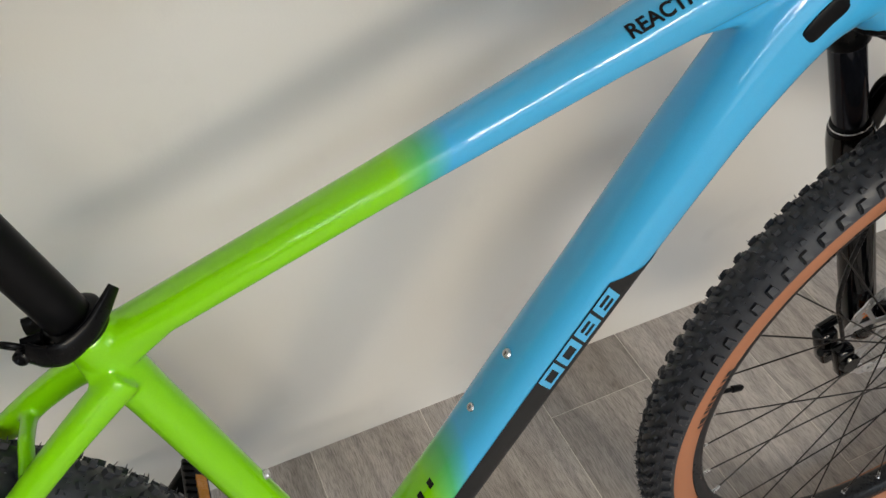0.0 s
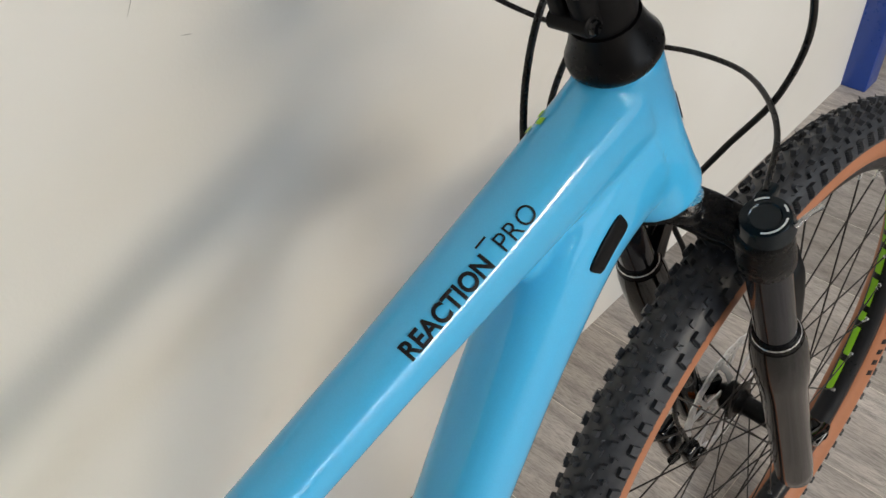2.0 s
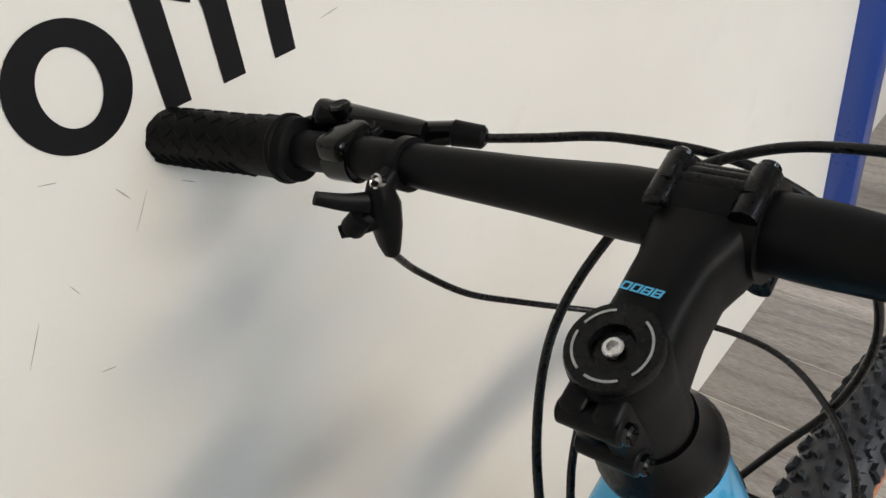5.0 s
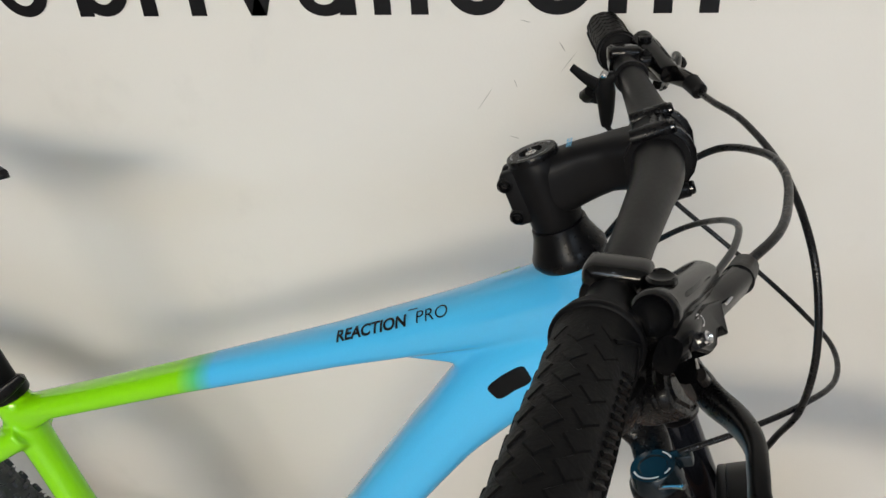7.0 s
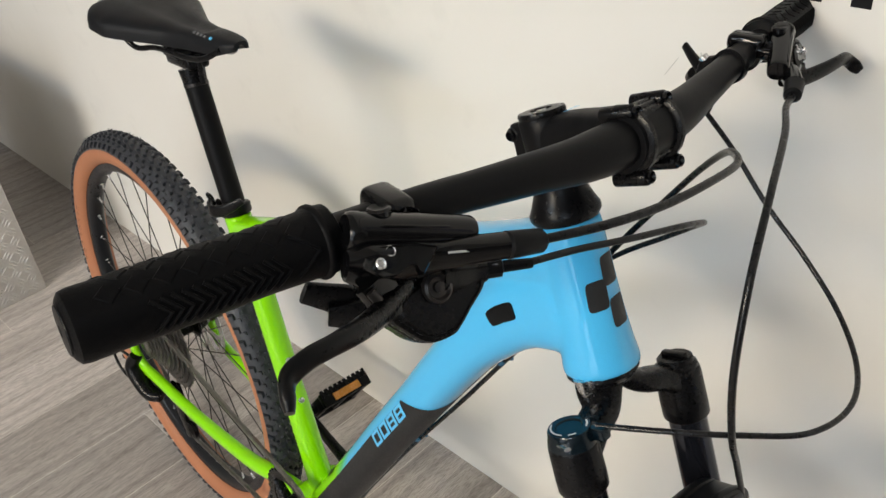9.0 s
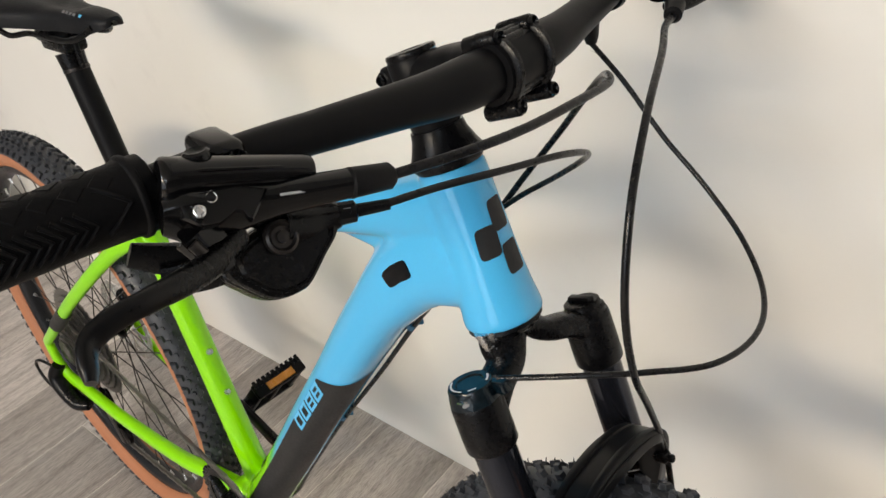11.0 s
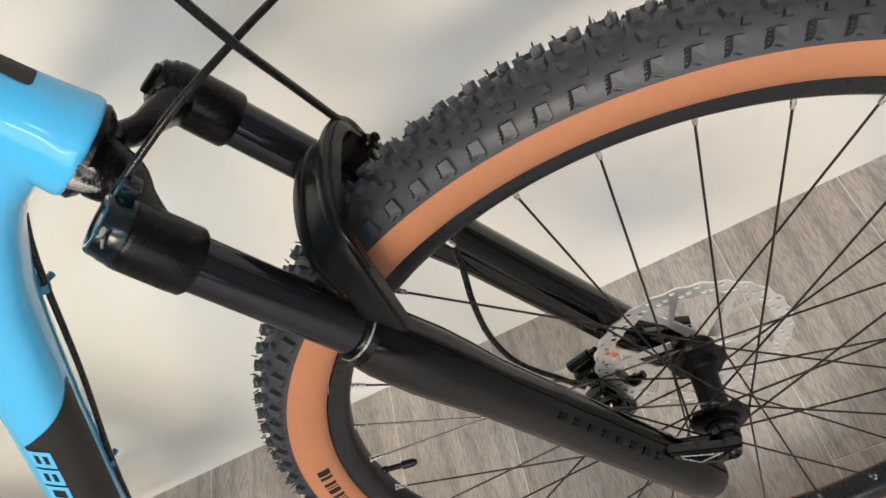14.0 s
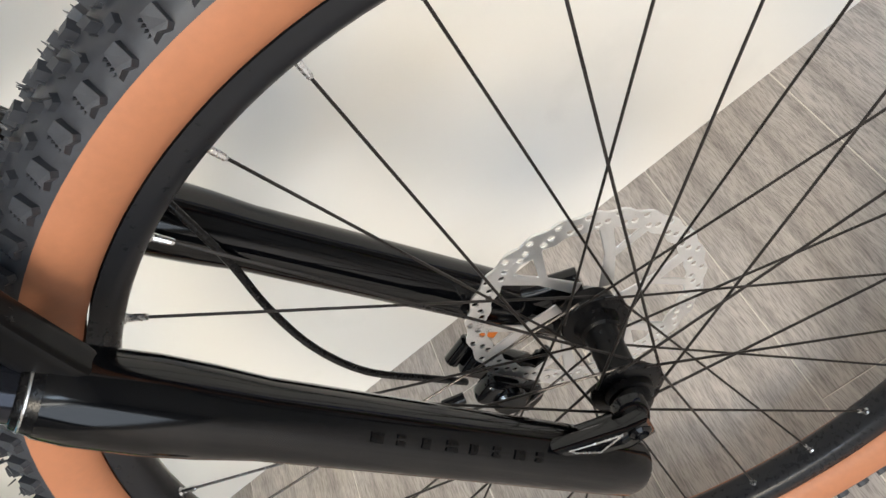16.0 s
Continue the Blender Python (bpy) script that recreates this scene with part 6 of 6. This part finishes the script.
for shapes in ([("bar", 0.209, 0.2275, Z0, Z0 + UP, 0)],
               [("ring", 0.1550, Z0 + 0.0215, 0.0285, 0.0225, 0.0155), ("bar", 0.171, 0.1895, Z0, Z0 + 0.048, 0), ("ring", 0.1600, Z0 + 0.0475, 0.0295, 0.0265, 0.0180, 0, 165)],
               [("bar", 0.070, 0.088, Z0, Z0 + XH, -0.026), ("bar", 0.070, 0.088, Z0, Z0 + XH, 0.026)],
               [("bar", -0.0005, 0.018, Z0, Z0 + XH, 0)],
               [("bar", -0.059, -0.0405, Z0, Z0 + XH, 0)],
               [("bar", -0.138, -0.120, Z0, Z0 + UP, 0), ("ring", -0.104, Z0 + XH / 2, 0.034, XH / 2, 0.017)],
               [("ring", -0.204, Z0 + XH / 2, 0.034, XH / 2, 0.016)]):
    wall_shapes("wall_mark", shapes)
for shapes in ([("bar", 0.2490, 0.2675, Z0, Z0 + 0.0185, 0)],
               [("ring", 0.3195, Z0 + XH / 2, 0.0350, XH / 2 + 0.001, 0.0180, 37, 330)],
               [("ring", 0.4005, Z0 + XH / 2, 0.0370, XH / 2 + 0.001, 0.0185)],
               [("bar", 0.4505, 0.4690, Z0, Z0 + XH, 0), ("bar", 0.4945, 0.5125, Z0, Z0 + 0.050, 0), ("bar", 0.5380, 0.5565, Z0, Z0 + 0.050, 0),
                ("ring", 0.4905, Z0 + 0.050, 0.0220, 0.0245, 0.0185, 0, 150), ("ring", 0.5345, Z0 + 0.050, 0.0220, 0.0245, 0.0185, 0, 150)]):
    wall_shapes("wall_letter", shapes, "black vinyl letter stuck on the white wall")
# pencil-like scuffs on the wall
for x, z, dx, dz, w in ((0.371, 1.007, 0.010, -0.003, 0.0007), (0.409, 0.980, -0.006, 0.010, 0.0010), (0.360, 0.940, -0.003, 0.008, 0.0007), (0.326, 0.921, 0.016, 0.024, 0.0007), (0.358, 0.877, 0.010, -0.003, 0.0007), (0.452, 0.966, 0.009, -0.006, 0.0007), (0.416, 0.964, 0.016, 0.022, 0.0005), (0.595, 1.027, 0.018, 0.002, 0.0008)):
    bm = bmesh.new()
    k = Vector((-dz, dx)).normalized() * w / 2
    bm.faces.new([bm.verts.new((x + u * dx + s * k.x * f, WALL_Y - 0.0006, z + u * dz + s * k.y * f)) for u, s, f in ((-0.5, -1, 0.4), (0.1, -1, 1), (0.5, -1, 0.3), (0.5, 1, 0.3), (0.1, 1, 1), (-0.5, 1, 0.4))])
    tagged(part("wall_scuff", bm, PENCIL), "thin grey scuff on the white wall", "scuff")

# ---------------------------------------------------------------- floor boards
floor = box_ob("floor", -4.0, 5.0, -5.4, 1.0, -0.012, -0.0009, JOINT)
BW, BL = 0.187, 1.20
data = {}


def board_mesh(length):
    key = round(length, 2)
    if key not in data:
        bm = bmesh.new()
        w, h = BW / 2 - 0.0008, length / 2 - 0.0006
        b = 0.0007
        low = [bm.verts.new((x * w, y * h, -0.0030)) for x, y in ((-1, -1), (1, -1), (1, 1), (-1, 1))]
        rim = [bm.verts.new((x * w, y * h, -b)) for x, y in ((-1, -1), (1, -1), (1, 1), (-1, 1))]
        top = [bm.verts.new((x * (w - b), y * (h - b), 0)) for x, y in ((-1, -1), (1, -1), (1, 1), (-1, 1))]
        bm.faces.new(top)
        for k in range(4):
            bm.faces.new((low[k], low[(k + 1) % 4], rim[(k + 1) % 4], rim[k]))
            bm.faces.new((rim[k], rim[(k + 1) % 4], top[(k + 1) % 4], top[k]))
        bmesh.ops.recalc_face_normals(bm, faces=bm.faces)
        me = bpy.data.meshes.new("board")
        bm.to_mesh(me)
        bm.free()
        me.materials.append(WOOD)
        data[key] = me
    return data[key]


OFFS = [0.28, -0.52, 0.02, -0.25, 0.16, -0.70, -0.06, -0.42]
for i in range(-22, 24):
    x = 0.5045 + i * BW
    if not -3.9 < x < 4.9:
        continue
    y1 = OFFS[i % 8] - BL
    y1 += BL * 3
    while y1 > -5.4:
        y0 = y1 - BL
        a, b = max(y0, -5.4), min(y1, 0.45 if x > 2.06 else WALL_Y + 0.05)
        if b - a > 0.05:
            ob = new("board", board_mesh(b - a))
            ob.location = (x, (a + b) / 2, 0)
            ob.parent = floor
        y1 = y0
# ---------------------------------------------------------------- things round the bicycle
# blue post at the wall's end
bm = bmesh.new()
block(bm, Matrix.Translation((2.047, 0.362, 1.3)), 0.070, 0.078, 2.6, 0.004, 2)
tagged(smooth(part("post", bm, POSTBLUE)), "cobalt blue painted square post at the wall's end", "post")
# beige upright and the grey skirting on the wall beyond
bm = bmesh.new()
block(bm, Matrix.Translation((2.90, 0.404, 1.3)), 0.13, 0.026, 2.6, 0.003, 2)
tagged(part("trim", bm, BEIGE), "beige upright strip on the white wall", "trim", kind="structure")
bm = bmesh.new()
block(bm, Matrix.Translation((4.0, 0.406, 0.03)), 2.0, 0.020, 0.06, 0.002, 1)
tagged(part("baseboard", bm, SKIRT), "low grey skirting board", "baseboard", kind="structure")

# box of bright treadplate behind the rear wheel
BX0, BX1, BY0, BY1, BH = -2.05, -1.385, -0.62, 0.086, 0.62
box = new("metal_box")
box.matrix_world = Matrix.Translation((BX0, BY0, 0))
tagged(box, "box of bright aluminium treadplate standing on the floor", "box")
W, D = BX1 - BX0, BY1 - BY0
bm = bmesh.new()
block(bm, Matrix.Translation((W / 2, D / 2, BH / 2)), W, D, BH, 0.004, 2)
part("body", bm, TREAD, box)
bm = bmesh.new()
for i in range(int(D / 0.03)):
    for j in range(int(BH / 0.03)):
        for k in range(3):
            a = 1 if (i + j) % 2 else -1
            c = V(W, 0.02 + i * 0.03 + (k - 1) * 0.006, 0.02 + j * 0.03 - a * (k - 1) * 0.006)
            d = V(0, 0.011, 0.011 * a)
            m = V(0, 0.0022, -0.0022 * a)
            f = [bm.verts.new(p) for p in (c - d, c - m, c + d, c + m)]
            t = bm.verts.new(c + V(0.0018, 0, 0))
            for u in range(4):
                bm.faces.new((f[u], f[(u + 1) % 4], t))
tagged(part("tread_bars", bm, TREAD, box, "raised bars in crossed groups"), kind="stuff")

# second bicycle, of which the front wheel and fork stand in view
second = new("bicycle")
second.matrix_world = Matrix.Translation((2.66, -0.07, 0)) @ Matrix.Rotation(radians(57), 4, "Z")
tagged(second, "dark grey bicycle with fat tyres parked on the floor", "bicycle")
C2 = V(0, 0, 0.365)
bm = bmesh.new()
torus_strip(bm, C2, [(0.330 + 0.035 * math.cos(radians(a)), 0.032 * math.sin(radians(a))) for a in range(-150, 151, 12)], 72)
smooth(part("tyre", bm, RUBBER, second, "fat grey-black tyre"), 60)
bm = bmesh.new()
for k in range(84):
    for s in (-1, 0, 1):
        a = 2 * math.pi * (k + (0.5 if s == 0 else 0)) / 84
        g = radians(s * 42)
        r = 0.330 + 0.035 * math.cos(g)
        block(bm, frame_matrix(C2 + V(r * math.cos(a), 0.032 * math.sin(g), r * math.sin(a)), V(-math.sin(a), 0, math.cos(a)), V(math.cos(g) * math.cos(a), math.sin(g), math.cos(g) * math.sin(a))), 0.014, 0.014, 0.006, 0)
tagged(part("tread", bm, RUBBER, second), kind="stuff")
bm = bmesh.new()
torus_strip(bm, C2, [(0.302, -0.016), (0.308, -0.012), (0.308, 0.012), (0.302, 0.016), (0.284, 0.010), (0.282, 0.0), (0.284, -0.010), (0.302, -0.016)], 72)
smooth(part("rim", bm, MATT, second), 30)
bm = bmesh.new()
lathe(bm, C2 - V(0, 0.05, 0), (0, 1, 0), [(0, 0.008), (0.004, 0.014), (0.02, 0.016), (0.024, 0.028), (0.03, 0.028), (0.034, 0.014), (0.066, 0.014), (0.07, 0.028), (0.076, 0.028), (0.08, 0.016), (0.1, 0.008)], 20)
smooth(part("hub", bm, BLACK, second), 35)
for k in range(28):
    a, s = 2 * math.pi * k / 28, (-1 if k % 2 else 1)
    h = a + (0.9 if k % 4 < 2 else -0.9)
    bm = bmesh.new()
    tube(bm, [C2 + V(0.026 * math.cos(h), s * 0.024, 0.026 * math.sin(h)), C2 + V(0.284 * math.cos(a), s * 0.002, 0.284 * math.sin(a))], 0.0011, up=(0, 1, 0), segs=5)
    part("spoke", bm, DARKSTEEL, second)
UP2 = V(0.36, 0, 0.93)
for s in (-1, 1):
    bm = bmesh.new()
    tube(bm, [C2 + V(0, s * 0.058, 0), C2 + UP2 * 0.2 + V(-0.012, s * 0.060, 0), C2 + UP2 * 0.46 + V(-0.02, s * 0.056, 0)], [(0.012, 0.018), (0.019, 0.020), (0.020, 0.022)], up=(0, 1, 0), segs=16)
    smooth(part("fork_leg", bm, BLACK, second))
bm = bmesh.new()
top = C2 + UP2 * 0.46 + V(-0.02, 0, 0)
tube(bm, [top + V(0, -0.056, 0), top + V(0, 0, 0.02), top + V(0, 0.056, 0)], [(0.024, 0.022), (0.026, 0.026), (0.024, 0.022)], up=(0, 0, 1), segs=16)
tube(bm, [top + V(0, 0, 0.01), top + UP2 * 0.20], [0.030, 0.024], up=(0, 1, 0), segs=20)
smooth(part("fork_crown", bm, BLACK, second))
bm = bmesh.new()
tube(bm, [top + UP2 * 0.03, top + UP2 * 0.17], [0.034, 0.028], up=(0, 1, 0), segs=20)
tube(bm, [top + UP2 * 0.05, top + V(0.30, 0, -0.16)], [(0.026, 0.032), (0.024, 0.030)], up=(0, 0, 1), segs=20)
smooth(part("frame", bm, BLACK, second, "dark frame"))

# ---------------------------------------------------------------- lamps
GLOW, gn, gl, gb = material("lamp_diffuser", 0.5)
gb.inputs["Base Color"].default_value = (0.9, 0.88, 0.84, 1)
for lx, ly, length, width, watts, colour in STRIPS:
    lamp = new("ceiling_lamp")
    lamp.matrix_world = Matrix.Translation((lx, ly, 2.6))
    tagged(lamp, "long white strip lamp assumed under the unseen ceiling", "lamp", "strip lamps")
    bm = bmesh.new()
    block(bm, Matrix.Translation((0, 0, -0.020)), length + 0.04, width + 0.04, 0.040, 0.006)
    part("housing", bm, CEIL, lamp)
    bm = bmesh.new()
    block(bm, Matrix.Translation((0, 0, -0.045)), length, width, 0.010, 0.002)
    part("diffuser", bm, GLOW, lamp)
